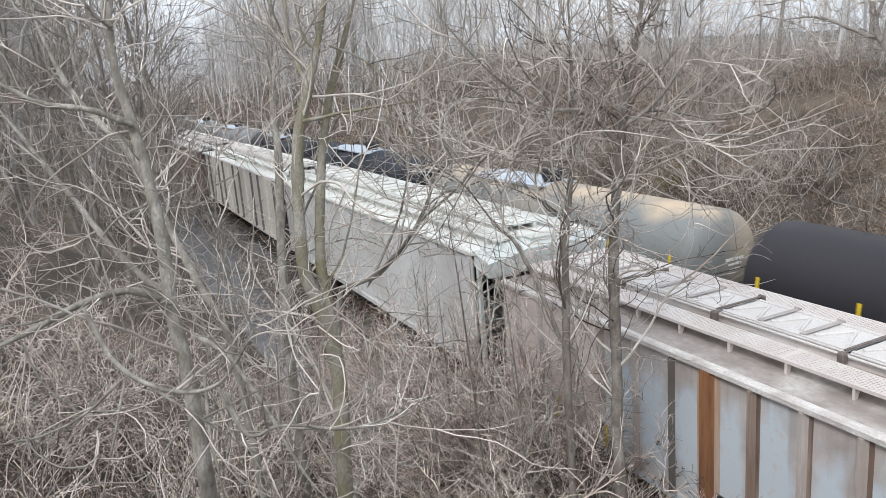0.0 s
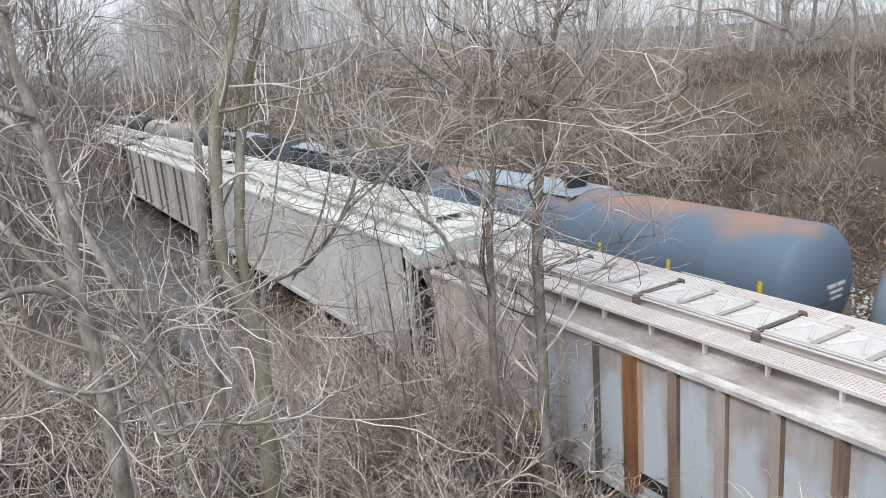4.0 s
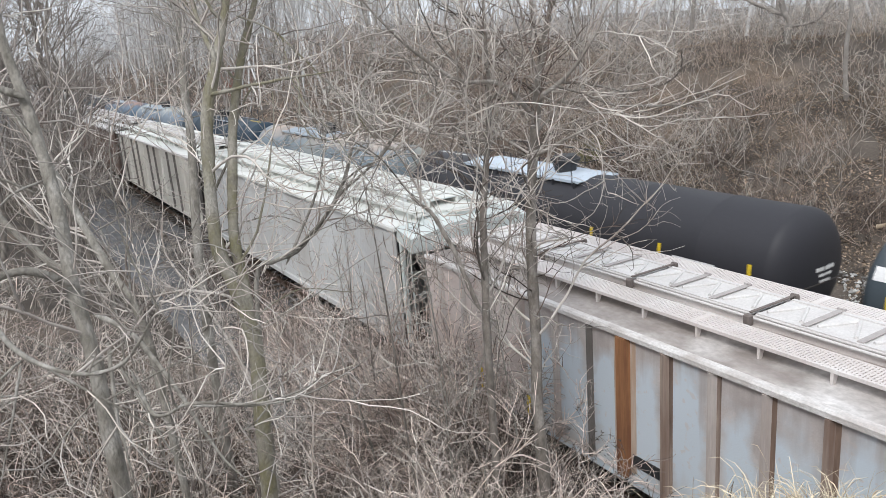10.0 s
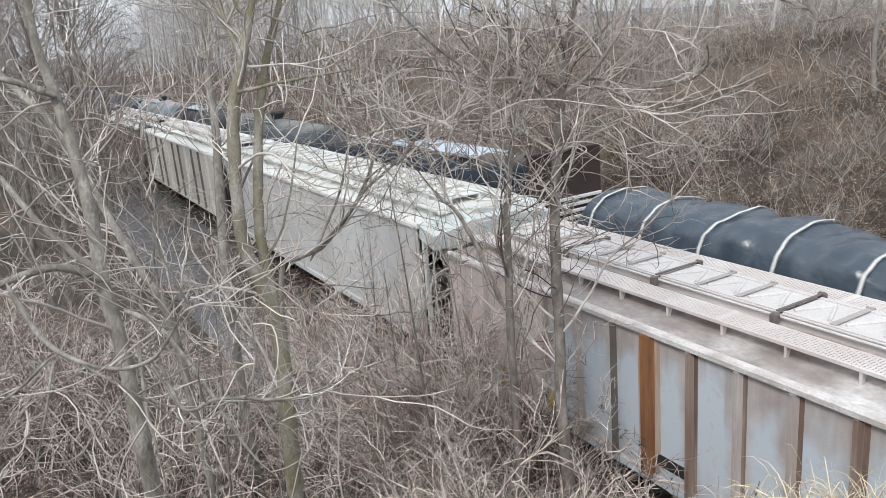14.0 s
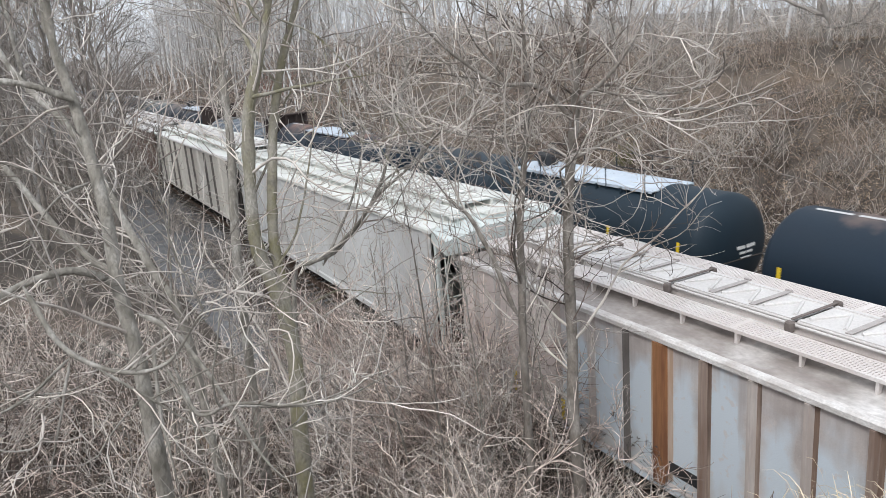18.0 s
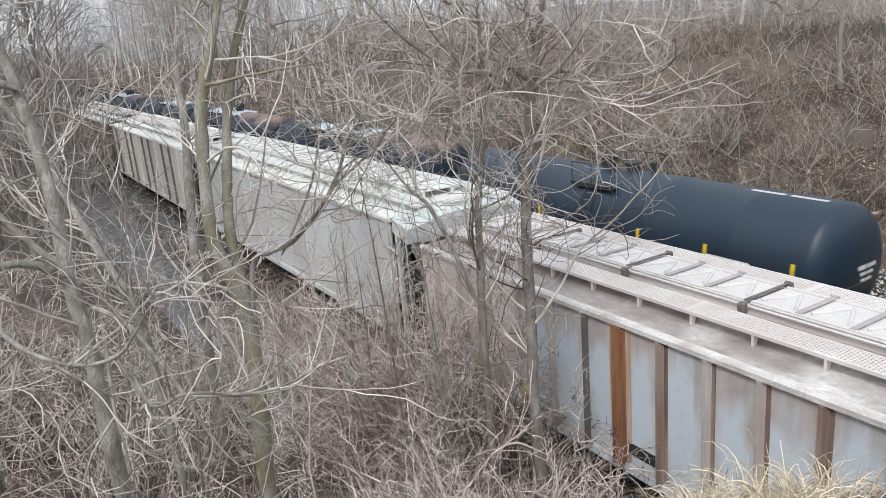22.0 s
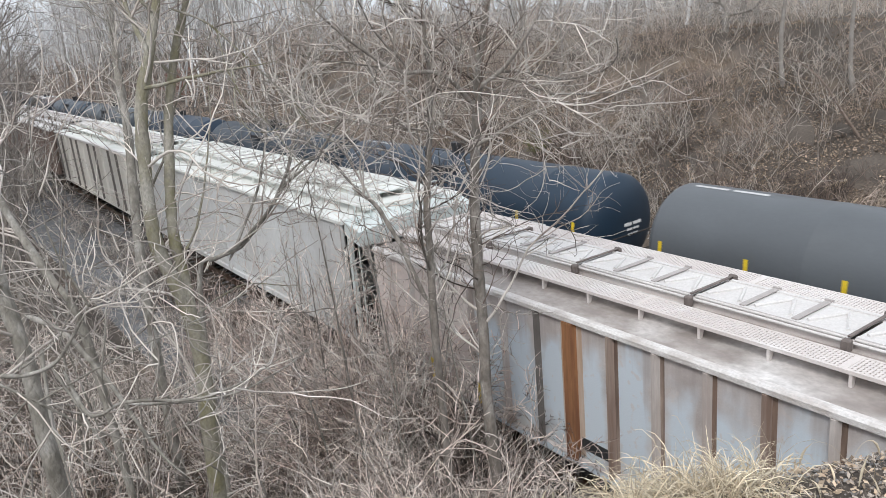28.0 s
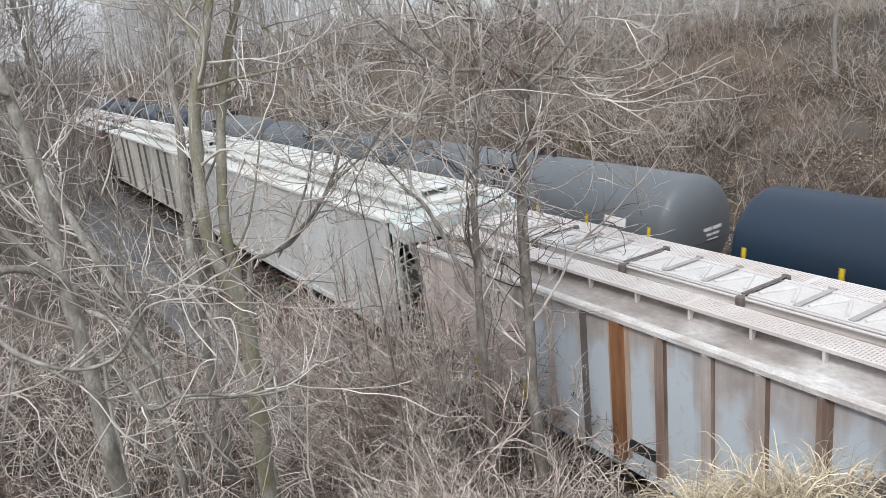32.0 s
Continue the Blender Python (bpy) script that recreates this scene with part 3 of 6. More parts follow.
def coupler_mesh():
    bm = bmesh.new()
    box(bm, -0.10, 0.10, -0.75, 0.0, 0.74, 0.96, 0.015)
    box(bm, -0.17, 0.12, 0.0, 0.22, 0.68, 1.0, 0.03)
    rod(bm, (0.10, 0.14, 0.68), (0.10, 0.14, 1.0), 0.07, 10)
    me = bpy.data.meshes.new("coupler")
    bm.to_mesh(me)
    bm.free()
    me.materials.append(DARK_STEEL)
    return me


WHEEL, TRUCK, COUPLER = wheel_mesh(), truck_mesh(), coupler_mesh()


def running_gear(car, truck_y, end_y):
    """Two trucks with two wheelsets each, and a coupler at each end."""
    for s in (-1, 1):
        t = part("truck", TRUCK, DARK_STEEL, car, "sooty steel truck under the car")
        t.location = (0, s * truck_y, 0)
        for k in (-0.89, 0.89):
            w = part("wheelset", WHEEL, RAIL, t)
            w.location = (0, k, 0)
        c = part("coupler", COUPLER, DARK_STEEL, car)
        c.location = (0, s * end_y, 0)
        c.rotation_euler = (0, 0, 0 if s > 0 else math.pi)


# ---- standing covered hoppers ----
def hopper(label, y_mid, half, eave, paint, roof_paint, cover, strap, end_paint, ribs, rib_paint, bay=2.28, bar_first=1.0, gratings=True):
    car = thing("covered_hopper", label, "hopper car", "standing hopper cars", at=pose(TRACK_NEAR, y_mid, 0))
    W, sill = 1.6, 1.07
    walk_z, top = eave + 0.27, eave + 0.35
    # side sheets between the ribs, ribs, chords
    edges = [-half] + sorted(y for y, _, _ in ribs) + [half]
    for s in (-1, 1):
        for a, b in zip(edges, edges[1:]):
            if b - a > 0.05:
                bm = boxed(s * W - 0.02, s * W + 0.02, a, b - 0.004, sill + 0.16, eave - 0.02)
                part("side_sheet", bm, end_paint if paint is PANEL_BLOTCH and a > 4.6 else paint, car)
        for y, width, m in ribs:
            o = s * (W + 0.022)
            bm = prism([(o, -width / 2), (o + s * 0.085, -width / 2 + 0.035), (o + s * 0.085, width / 2 - 0.035), (o, width / 2)], 0, 1)
            for v in bm.verts:
                x, l, w = v.co
                v.co = (x, y + w, sill + 0.10 + l * (eave - 0.06 - sill - 0.10))
            part("rib", bm, m or rib_paint, car)
            if m is RIB_RUST and s < 0:
                for a, b in ((y - 0.24, y - 0.13), (y + 0.13, y + 0.21)):
                    part("rust_stain", boxed(s * W - 0.025, s * W - 0.018, a, b, sill + 0.2, eave - 0.07), RUST_HALO, car, "orange rust stain beside the rib")
            elif paint is PANEL_BLOTCH and s < 0 and width > 0.12:
                # thin strip painted with both rust and the shadow along the rib
                part("rust_seam", boxed(s * W - 0.026, s * W - 0.018, y - width / 2 - 0.065, y - width / 2 + 0.004, sill + 0.2, eave - 0.08), RUST_SHADE, car, "brown strip of rust and painted shade beside the rib")
        part("side_sill", boxed(s * W - 0.06, s * W + 0.10, -half, half, sill - 0.02, sill + 0.15, 0.02), paint, car, "narrow steel side sill")
        part("top_chord", prism([(s * (W - 0.03), eave - 0.05), (s * (W + 0.09), eave - 0.05), (s * (W + 0.09), eave + 0.02), (s * (W + 0.06), eave + 0.05), (s * (W - 0.03), eave + 0.055)], -half - 0.05, half + 0.05),
             CHORD if paint is PANEL_BLOTCH else cover, car, "pale worn eave chord")
    # roof
    prof = [(-W - 0.02, eave + 0.045), (-1.02, eave + 0.06), (-0.62, eave + 0.17), (-0.42, eave + 0.18), (0.42, eave + 0.18), (0.62, eave + 0.17), (1.02, eave + 0.06), (W + 0.02, eave + 0.045), (W + 0.02, eave - 0.02), (0, eave + 0.05), (-W - 0.02, eave - 0.02)]
    part("roof_sheet", prism(prof, -half, half), ROOF_GRIME if paint is PANEL_BLOTCH else roof_paint, car, "grimy roof sheet")
    # hatch trough, covers, straps
    for s in (-1, 1):
        part("coaming", boxed(s * 0.40 - 0.03, s * 0.40 + 0.03, -half + 0.5, half - 0.5, eave + 0.15, top - 0.03, 0.01), roof_paint, car)
        rail = bmesh.new()
        rod(rail, (s * 0.47, -half + 0.5, top - 0.04), (s * 0.47, half - 0.5, top - 0.04), 0.022, 8)
        part("hatch_rail", rail, cover, car)
    bars = np.arange(bar_first - 8 * bay, half - 0.4, bay)
    bars = bars[bars > -half + 0.4]
    for y in bars:
        st = bmesh.new()
        box(st, -0.50, 0.50, y - 0.022, y + 0.022, top + 0.035, top + 0.06, 0.006)
        box(st, -0.60, -0.49, y - 0.055, y + 0.055, top - 0.14, top + 0.03, 0.02)
        box(st, 0.48, 0.55, y - 0.07, y + 0.07, top - 0.06, top + 0.07, 0.02)
        part("hatch_strap", st, strap, car, "rusty hatch strap with its hinge")
    for a, b in zip([-half + 0.5, *bars], [*bars, half - 0.5]):
        if b - a < 0.4:
            continue
        cv = box(bmesh.new(), -0.44, 0.44, a + 0.03, b - 0.03, top - 0.03, top + 0.012, 0.012)
        for s in (-1, 1):
            box(cv, s * 0.40 - 0.03, s * 0.40 + 0.03, a + 0.05, b - 0.05, top + 0.010, top + 0.03)
        n = max(1, round((b - a) / 0.75))
        lid = part("hatch_cover", cv, cover, car)
        for i in range(n):
            y0, y1 = a + (b - a) * i / n, a + (b - a) * (i + 1) / n
            ym = (y0 + y1) / 2
            bm = bmesh.new()
            for q in ((-0.28, y0 + 0.12, 0.26, ym), (0.26, ym, -0.28, y1 - 0.12)):
                rod(bm, Vector((q[0], q[1], top + 0.020)), Vector((q[2], q[3], top + 0.020)), 0.030, 6)
            part("stiffener", bm, cover, lid)
        for i in range(1, n):
            y = a + (b - a) * i / n
            st = box(bmesh.new(), -0.40, 0.44, y - 0.045, y + 0.045, top + 0.028, top + 0.046, 0.004)
            rod(st, (0.45, y - 0.06, top + 0.05), (0.45, y + 0.06, top + 0.05), 0.02, 6)
            part("hatch_strap", st, STRAP_LIGHT, car)
    # walkways on posts
    for s in (-1, 1):
        x0, x1 = sorted((s * 0.68, s * 1.10))
        if gratings:
            ys = np.arange(-half, half, 0.05)
            base = np.array([(a, b, c) for a in (x0, x1) for b in (0.0, 0.030) for c in (walk_z - 0.03, walk_z)])
            q = np.array([(0, 1, 3, 2), (4, 6, 7, 5), (0, 4, 5, 1), (2, 3, 7, 6), (1, 5, 7, 3), (0, 2, 6, 4)])
            V = (base[None] + np.stack([0 * ys, ys, 0 * ys], -1)[:, None]).reshape(-1, 3)
            if eave < 3.6:
                tie = np.array([(a, b, c) for a in (-0.011, 0.011) for b in (0.026, 0.054) for c in (walk_z - 0.026, walk_z - 0.002)])
                row, col = np.meshgrid(np.arange(len(ys) - 1), np.arange(6), indexing="ij")
                at = np.stack([x0 + 0.035 + 0.066 * col + 0.033 * (row % 2), ys[row], 0 * ys[row]], -1).reshape(-1, 1, 3)
                V = np.concatenate([V, (tie[None] + at).reshape(-1, 3)])
            F = (q[None] + 8 * np.arange(len(V) // 8)[:, None, None]).reshape(-1, 4)
            tagged(part("walkway_grating", mesh_np("walkway_grating", V, F, False), roof_paint, car, "perforated steel walkway grating"), kind="stuff")
            fr = bmesh.new()
            for x in (x0, x1):
                box(fr, x - 0.018, x + 0.018, -half, half, walk_z - 0.045, walk_z + 0.004)
            y = -2.5 * 3.05 + 0.0
            while y < half:
                if y > -half:
                    box(fr, x0, x1, y + (0 if s < 0 else -0.72) - 0.05, y + (0 if s < 0 else -0.72) + 0.05, walk_z - 0.02, walk_z + 0.006)
                y += 3.05
            part("walkway_frame", fr, roof_paint, car)
        else:
            part("walkway_frame", boxed(x0, x1, -half, half, walk_z - 0.04, walk_z, 0.01), roof_paint, car)
        for y in np.arange(-half + 0.3, half, 1.02):
            part("walkway_post", prism([(s * 1.05, eave + 0.04), (s * 1.10, eave + 0.04), (s * 1.10, walk_z - 0.03), (s * 0.98, walk_z - 0.03)], y - 0.02, y + 0.02), roof_paint, car)
    # ends: slope sheet, posts, ladder, platform, grab irons
    for s in (-1, 1):
        y = s * half
        bm = bmesh.new()
        pts = [(-W, y, eave - 0.03), (W, y, eave - 0.03), (W, y, eave - 1.1), (-W, y, eave - 1.1), (-W, y - s * 2.0, sill), (W, y - s * 2.0, sill)]
        v = [bm.verts.new(p) for p in pts]
        bm.faces.new((v[0], v[1], v[2], v[3]))
        bm.faces.new((v[3], v[2], v[5], v[4]))
        bmesh.ops.solidify(bm, geom=bm.faces, thickness=0.03)
        part("end_sheet", bm, end_paint, car)
        part("end_platform", boxed(-W, W, min(y, y + s * 0.55), max(y, y + s * 0.55), sill - 0.05, sill + 0.05, 0.01), DARK_STEEL, car)
        part("end_walkway", boxed(-1.1, 1.1, min(y, y + s * 0.14), max(y, y + s * 0.14), walk_z - 0.10, walk_z - 0.04, 0.008), roof_paint, car)
        for x in (-W + 0.06, -0.6, 0.6, W - 0.06):
            part("end_post", boxed(x - 0.05, x + 0.05, min(y + s * 0.05, y + s * 0.15), max(y + s * 0.05, y + s * 0.15), sill, eave - 0.05, 0.01), end_paint, car)
        lad = bmesh.new()
        for x in (-1.45, -1.05):
            rod(lad, (x, y + s * 0.30, sill - 0.4), (x, y + s * 0.30, walk_z + 0.1), 0.018, 6)
        for z in np.arange(sill - 0.3, walk_z, 0.4):
            rod(lad, (-1.45, y + s * 0.30, z), (-1.05, y + s * 0.30, z), 0.012, 6)
        part("ladder", lad, end_paint, car, "steel rung ladder on the car's end")
        rod_bm = bmesh.new()
        rod(rod_bm, (-0.9, y + s * 0.13, walk_z - 0.05), (-0.9, y + s * 0.13, walk_z + 0.22), 0.014, 6)
        rod(rod_bm, (0.9, y + s * 0.13, walk_z + 0.02), (0.9, y + s * 0.13, walk_z + 0.22), 0.014, 6)
        rod(rod_bm, (-0.9, y + s * 0.13, walk_z + 0.22), (0.9, y + s * 0.13, walk_z + 0.22), 0.014, 6)
        part("grab_iron", rod_bm, end_paint, car)
    if end_paint is GREEN_END:
        # overhanging hood across the end, with a short step grating on it
        for s in (-1, 1):
            y = s * half
            bm = prism([(-W, eave - 0.30), (W, eave - 0.30), (W, eave + 0.02), (1.0, eave + 0.10), (0.6, eave + 0.20), (-0.6, eave + 0.20), (-1.0, eave + 0.10), (-W, eave + 0.02)], min(y, y + s * 0.66), max(y, y + s * 0.66))
            for v in bm.verts:
                if abs(v.co.y) > half + 0.2:
                    v.co.z -= 0.16
            part("end_hood", bm, end_paint, car, "pale green-grey hood over the car's end")
            for k in range(12):
                part("step_slat", boxed(-0.35 + 0.06 * k, -0.32 + 0.06 * k, min(y + s * 0.05, y + s * 0.50), max(y + s * 0.05, y + s * 0.50), eave + 0.20, eave + 0.225), GREY_ROOF, car)
    # outlets below
    for y in (-half * 0.5, 0, half * 0.5):
        bm = bmesh.new()
        bmesh.ops.create_cone(bm, cap_ends=True, segments=4, radius1=0.45, radius2=2.0, depth=0.85, matrix=Matrix.Translation((0, y, 0.68)) @ Matrix.Rotation(radians(45), 4, "Z"))
        part("outlet", bm, DARK_STEEL, car)
    part("centre_sill", boxed(-0.18, 0.18, -half - 0.45, half + 0.45, 0.72, 1.0, 0.02), DARK_STEEL, car)
    running_gear(car, half - 1.6, half + 0.55)
    return car


near_ribs = [(7.93 - 5.6, 0.26, RIB_RUST)] + [(7.93 - 0.82 * k - 5.6, 0.13, RIB_STREAK if k in (1, 4) else None) for k in range(1, 14) if abs(7.93 - 0.82 * k - 5.6) < 7.9]
near_ribs += [(8.66 - 5.6, 0.10, RIB_DARK), (9.5 - 5.6, 0.12, None), (10.4 - 5.6, 0.12, None), (11.3 - 5.6, 0.12, None), (12.3 - 5.6, 0.12, None), (13.1 - 5.6, 0.12, None)]
near = hopper("dusty pinkish-grey covered hopper with rusty ribs and slatted roof walkways", 5.6, 8.05, 3.554, PANEL_BLOTCH, PINK_ROOF, PALE_COVER, RUSTY_STRAP, PINK_END, near_ribs, RIB_TAN, 2.28, 6.594 - 5.6)
for y, z, s, m in ((10.18 - 5.6, 1.28, -1, YELLOW), (11.66 - 5.6, 1.3, -1, YELLOW)):
    part("reflector", boxed(-1.72, -1.715, y, y + 0.10, z, z + 0.42), m, near, "yellow upright reflector strip")
part("data_plate", boxed(-1.632, -1.622, 7.22 - 5.6, 7.76 - 5.6, 1.40, 1.60), BLACK_STEEL, near, "black rectangle painted low on the side")

hopper("light grey covered hopper with smooth sides and a pale roof", 22.95, 7.95, 3.93, GREY_CAR, GREY_ROOF, GREY_ROOF, GREY_CAR, GREEN_END,
       [(-7.9 + 2.63 * k, 0.04, GREY_CAR) for k in range(7)], GREY_CAR, 2.3, 0.4)
hopper("cream-grey covered hopper with dark grimy side ribs", 41.3, 8.8, 3.85, CREAM_CAR, GREY_ROOF, PALE_COVER, CREAM_CAR, RIB_DARK,
       [(-8.4 + 1.4 * k, 0.11, RIB_DARK if k % 3 != 1 else CREAM_CAR) for k in range(13)], RIB_DARK, 2.3, 0.2, False)
hopper("brown covered hopper with a dusty pale roof", 60.5, 8.6, 3.8, BROWN_CAR, PALE_COVER, PALE_COVER, BROWN_CAR, BROWN_CAR,
       [(-8.2 + 1.4 * k, 0.14, BROWN_CAR) for k in range(12)], BROWN_CAR, 2.3, 0.2, False)
for k in range(3):
    hopper("brown covered hopper with a dusty pale roof", 79.5 + 18.9 * k, 8.6, 3.8, BROWN_CAR, PALE_COVER, PALE_COVER, BROWN_CAR, BROWN_CAR,
           [(-8.2 + 2.0 * j, 0.14, BROWN_CAR) for j in range(9)], BROWN_CAR, 4.0, 0.2, False)


# ---- moving tank cars ----
TANK_R, TANK_Z, HEAD = 1.40, 2.20, 0.52


def shell_mesh(half):
    """A long cylinder with dished heads and a few weld seams standing slightly proud."""
    prof = []
    depth = HEAD
    for a in np.linspace(0, math.pi / 2, 13):
        prof.append((TANK_R * math.sin(a) ** 0.86, -half + depth * (1 - math.cos(a))))
    for y in np.arange(-half + 2.4, half - 2.0, 2.6):
        prof += [(TANK_R, y - 0.03), (TANK_R + 0.008, y), (TANK_R, y + 0.03)]
    prof += [(r, -y) for r, y in prof[12::-1]]
    n = 64
    a = np.arange(n) * 2 * np.pi / n
    V = np.array([(r * np.cos(a), np.full(n, y), TANK_Z + r * np.sin(a)) for r, y in prof]).transpose(0, 2, 1).reshape(-1, 3)
    i = np.arange(len(prof) * n).reshape(len(prof), n)
    F = np.stack([i[:-1], i[1:], np.roll(i[1:], -1, 1), np.roll(i[:-1], -1, 1)], -1).reshape(-1, 4)
    return mesh_np("shell", V, F)


SHELLS = {}


def on_shell(bm, y0, y1, a0, a1, lift=0.006, steps=6):
    """A thin plate that hugs the shell between two angles (degrees from the top, towards the near side)."""
    rows = []
    for k in range(steps + 1):
        a = radians(a0 + (a1 - a0) * k / steps)
        r = TANK_R + lift
        rows.append([bm.verts.new((-r * math.sin(a), y, TANK_Z + r * math.cos(a))) for y in (y0, y1)])
    for p, q in zip(rows, rows[1:]):
        bm.faces.new((p[0], p[1], q[1], q[0]))
    return bm


def tank_base(label, paint, mark, old_style, half, plat_at=0.0, plat_len=6.6, dome_at=-1.8, plate=False, white_bits=(), deck=None):
    car = thing("tank_car", label, "tank car", "passing tank cars")
    if half not in SHELLS:
        SHELLS[half] = shell_mesh(half)
    part("shell", SHELLS[half].copy(), paint, car)
    top = TANK_Z + TANK_R
    steel, rail = DARK_STEEL, PALE_RAIL if deck is PLATE_BLUE else BLACK_STEEL
    for s in (-1, 1):
        part("stub_sill", boxed(-0.35, 0.35, min(s * (half - 2.4), s * (half + 0.35)), max(s * (half - 2.4), s * (half + 0.35)), 0.70, 1.02, 0.02), steel, car)
        sad = bmesh.new()
        box(sad, -1.25, 1.25, s * (half - 1.72) - 0.2, s * (half - 1.72) + 0.2, 0.75, 1.35, 0.03)
        part("saddle", sad, steel, car)
        part("end_platform", boxed(-1.45, 1.45, min(s * (half - 0.2), s * (half + 0.42)), max(s * (half - 0.2), s * (half + 0.42)), 1.0, 1.05, 0.01), steel, car)
        hr = bmesh.new()
        for x in (-1.42, 1.42):
            rod(hr, (x, s * (half + 0.2), 1.05), (x, s * (half + 0.2), 2.0), 0.018, 6)
        rod(hr, (-1.42, s * (half + 0.2), 2.0), (1.42, s * (half + 0.2), 2.0), 0.018, 6)
        part("end_handrail", hr, steel, car)
    for s in (-1, 1):
        hr = bmesh.new()
        rod(hr, (s * 1.47, -half + 0.5, 1.62), (s * 1.47, half - 0.5, 1.62), 0.018, 6)
        part("side_handrail", hr, steel, car)
    for f in (-0.90, -0.58, -0.28, 0.28, 0.58, 0.90):
        y = f * half
        bm = on_shell(bmesh.new(), y - 0.055, y + 0.055, 79, 99, 0.010, 3)
        bmesh.ops.solidify(bm, geom=bm.faces, thickness=0.006)
        part("reflector", bm, YELLOW, car, "yellow upright reflector strip")
    # unreadable lettering on the head and the side, as bars
    yh = -half - 0.004
    for k, (w, dz) in enumerate(((0.70, 0.085), (0.50, 0.06), (0.42, 0.06))):
        z = TANK_Z + 0.02 - 0.15 * k
        for i, (a, b) in enumerate(((0, 0.42), (0.5, 1.0))):
            bm = boxed(0.2 - w / 2 + a * w, 0.2 - w / 2 + b * w, yh - 0.05, yh + 0.13, z - dz / 2, z + dz / 2)
            for v in bm.verts:
                rr = min(1.0, math.hypot(v.co.x, v.co.z - TANK_Z) / TANK_R)
                dish = HEAD * (1 - math.sqrt(max(0.0, 1 - rr ** (2 / 0.86))))
                v.co.y = -half + dish + (-0.012 if v.co.y < yh else 0.03)
            part("lettering", bm, mark, car)
    for k in range(3):
        bm = on_shell(bmesh.new(), -half + 1.8 + 0.1 * (k % 2), -half + 3.1, 88 + 3 * k, 89.6 + 3 * k, 0.006, 1)
        part("lettering", bm, mark, car)
    if old_style:
        # long top platform with railings, dome and valves
        y0, y1 = plat_at - plat_len / 2, plat_at + plat_len / 2
        if deck is not BLACK_STEEL:
            part("painted_crown", on_shell(bmesh.new(), y0, y1, -23, 23, 0.007, 10), deck or PLATFORM, car, "pale anti-slip paint along the tank's crown")
        for s in (-1, 1):
            board = box(bmesh.new(), min(s * 0.54, s * 0.80), max(s * 0.54, s * 0.80), y0, y1, top - 0.115, top - 0.085, 0.006)
            part("running_board", board, deck or PLATFORM, car, "narrow running board beside the crown")
            part("platform_edge", boxed(s * 0.81 - 0.012, s * 0.81 + 0.012, y0, y1, top - 0.15, top - 0.07), PLATFORM, car)
            for y in np.linspace(y0 + 0.15, y1 - 0.15, 7):
                part("bracket", boxed(s * 0.84 - 0.03, s * 0.84 + 0.03, y - 0.03, y + 0.03, top - 0.32, top - 0.11), paint, car)
            for y in np.linspace(y0 + 0.15, y1 - 0.15, 5):
                b = bmesh.new()
                rod(b, (s * 0.93, y, top - 0.20), (s * 0.93, y, top + 0.52), 0.016, 6)
                part("railing_post", b, paint, car)
            # the handrail bends in across both ends of the platform
            b = bmesh.new()
            line = [(s * 0.18, y0 - 0.25, top + 0.52), (s * 0.80, y0 - 0.25, top + 0.52), (s * 0.93, y0 - 0.1, top + 0.52), (s * 0.93, y0 + 0.42 * plat_len, top + 0.52)]
            for p, q in zip(line, line[1:]):
                rod(b, p, q, 0.015, 6)
            part("railing", b, rail, car, "bent handrail")
            b = bmesh.new()
            line = [(s * 0.93, y0 + 0.5 * plat_len, top + 0.52), (s * 0.93, y1 + 0.1, top + 0.52), (s * 0.80, y1 + 0.25, top + 0.52), (s * 0.18, y1 + 0.25, top + 0.52)]
            for p, q in zip(line, line[1:]):
                rod(b, p, q, 0.015, 6)
            part("railing", b, rail, car, "bent handrail")
        d = bmesh.new()
        rod(d, (0, dome_at, top - 0.05), (0, dome_at, top + 0.30), 0.32, 24, 0.42)
        rod(d, (0, dome_at, top + 0.30), (0, dome_at, top + 0.38), 0.48, 24)
        rod(d, (0, dome_at, top + 0.38), (0, dome_at, top + 0.48), 0.42, 24, 0.36)
        part("dome", d, BLACK_STEEL, car, "black valve dome with a flanged lid")
        for y in (y1 - 1.55, y1 - 1.15):
            pts = [(-(TANK_R + 0.07) * math.sin(radians(a)), y, TANK_Z + (TANK_R + 0.07) * math.cos(radians(a))) for a in range(30, 121, 15)]
            part("ladder_rail", mesh_np("ladder_rail", *tubes(np.array([pts]), np.full((1, len(pts)), 0.02), 6)), paint, car)
        for a in range(35, 121, 12):
            p = (-(TANK_R + 0.07) * math.sin(radians(a)), y1 - 1.55, TANK_Z + (TANK_R + 0.07) * math.cos(radians(a)))
            rung = bmesh.new()
            rod(rung, p, (p[0], y1 - 1.15, p[2]), 0.014, 6)
            part("rung", rung, paint, car)
        for k in range(3 if label.startswith("blue-black") and mark is WHITE_MARK else 0):
            part("lettering", on_shell(bmesh.new(), y0 - 0.1, y0 + 0.32, 42 + 2.2 * k, 43.2 + 2.2 * k, 0.006, 1), WHITE_MARK, car)
    else:
        # short platform with clustered fittings
        low = top - 0.30
        for s in (-1, 1):
            part("top_platform", boxed(min(s * 0.80, s * 1.12), max(s * 0.80, s * 1.12), -0.85, 0.85, low - 0.02, low + 0.02, 0.008), BLACK_STEEL, car, "narrow black walkway beside the valves")
            for y in (-0.8, 0.0, 0.8):
                b = bmesh.new()
                rod(b, (s * 1.10, y, low - 0.25), (s * 1.10, y, low + 0.62), 0.016, 6)
                part("railing_post", b, BLACK_STEEL, car)
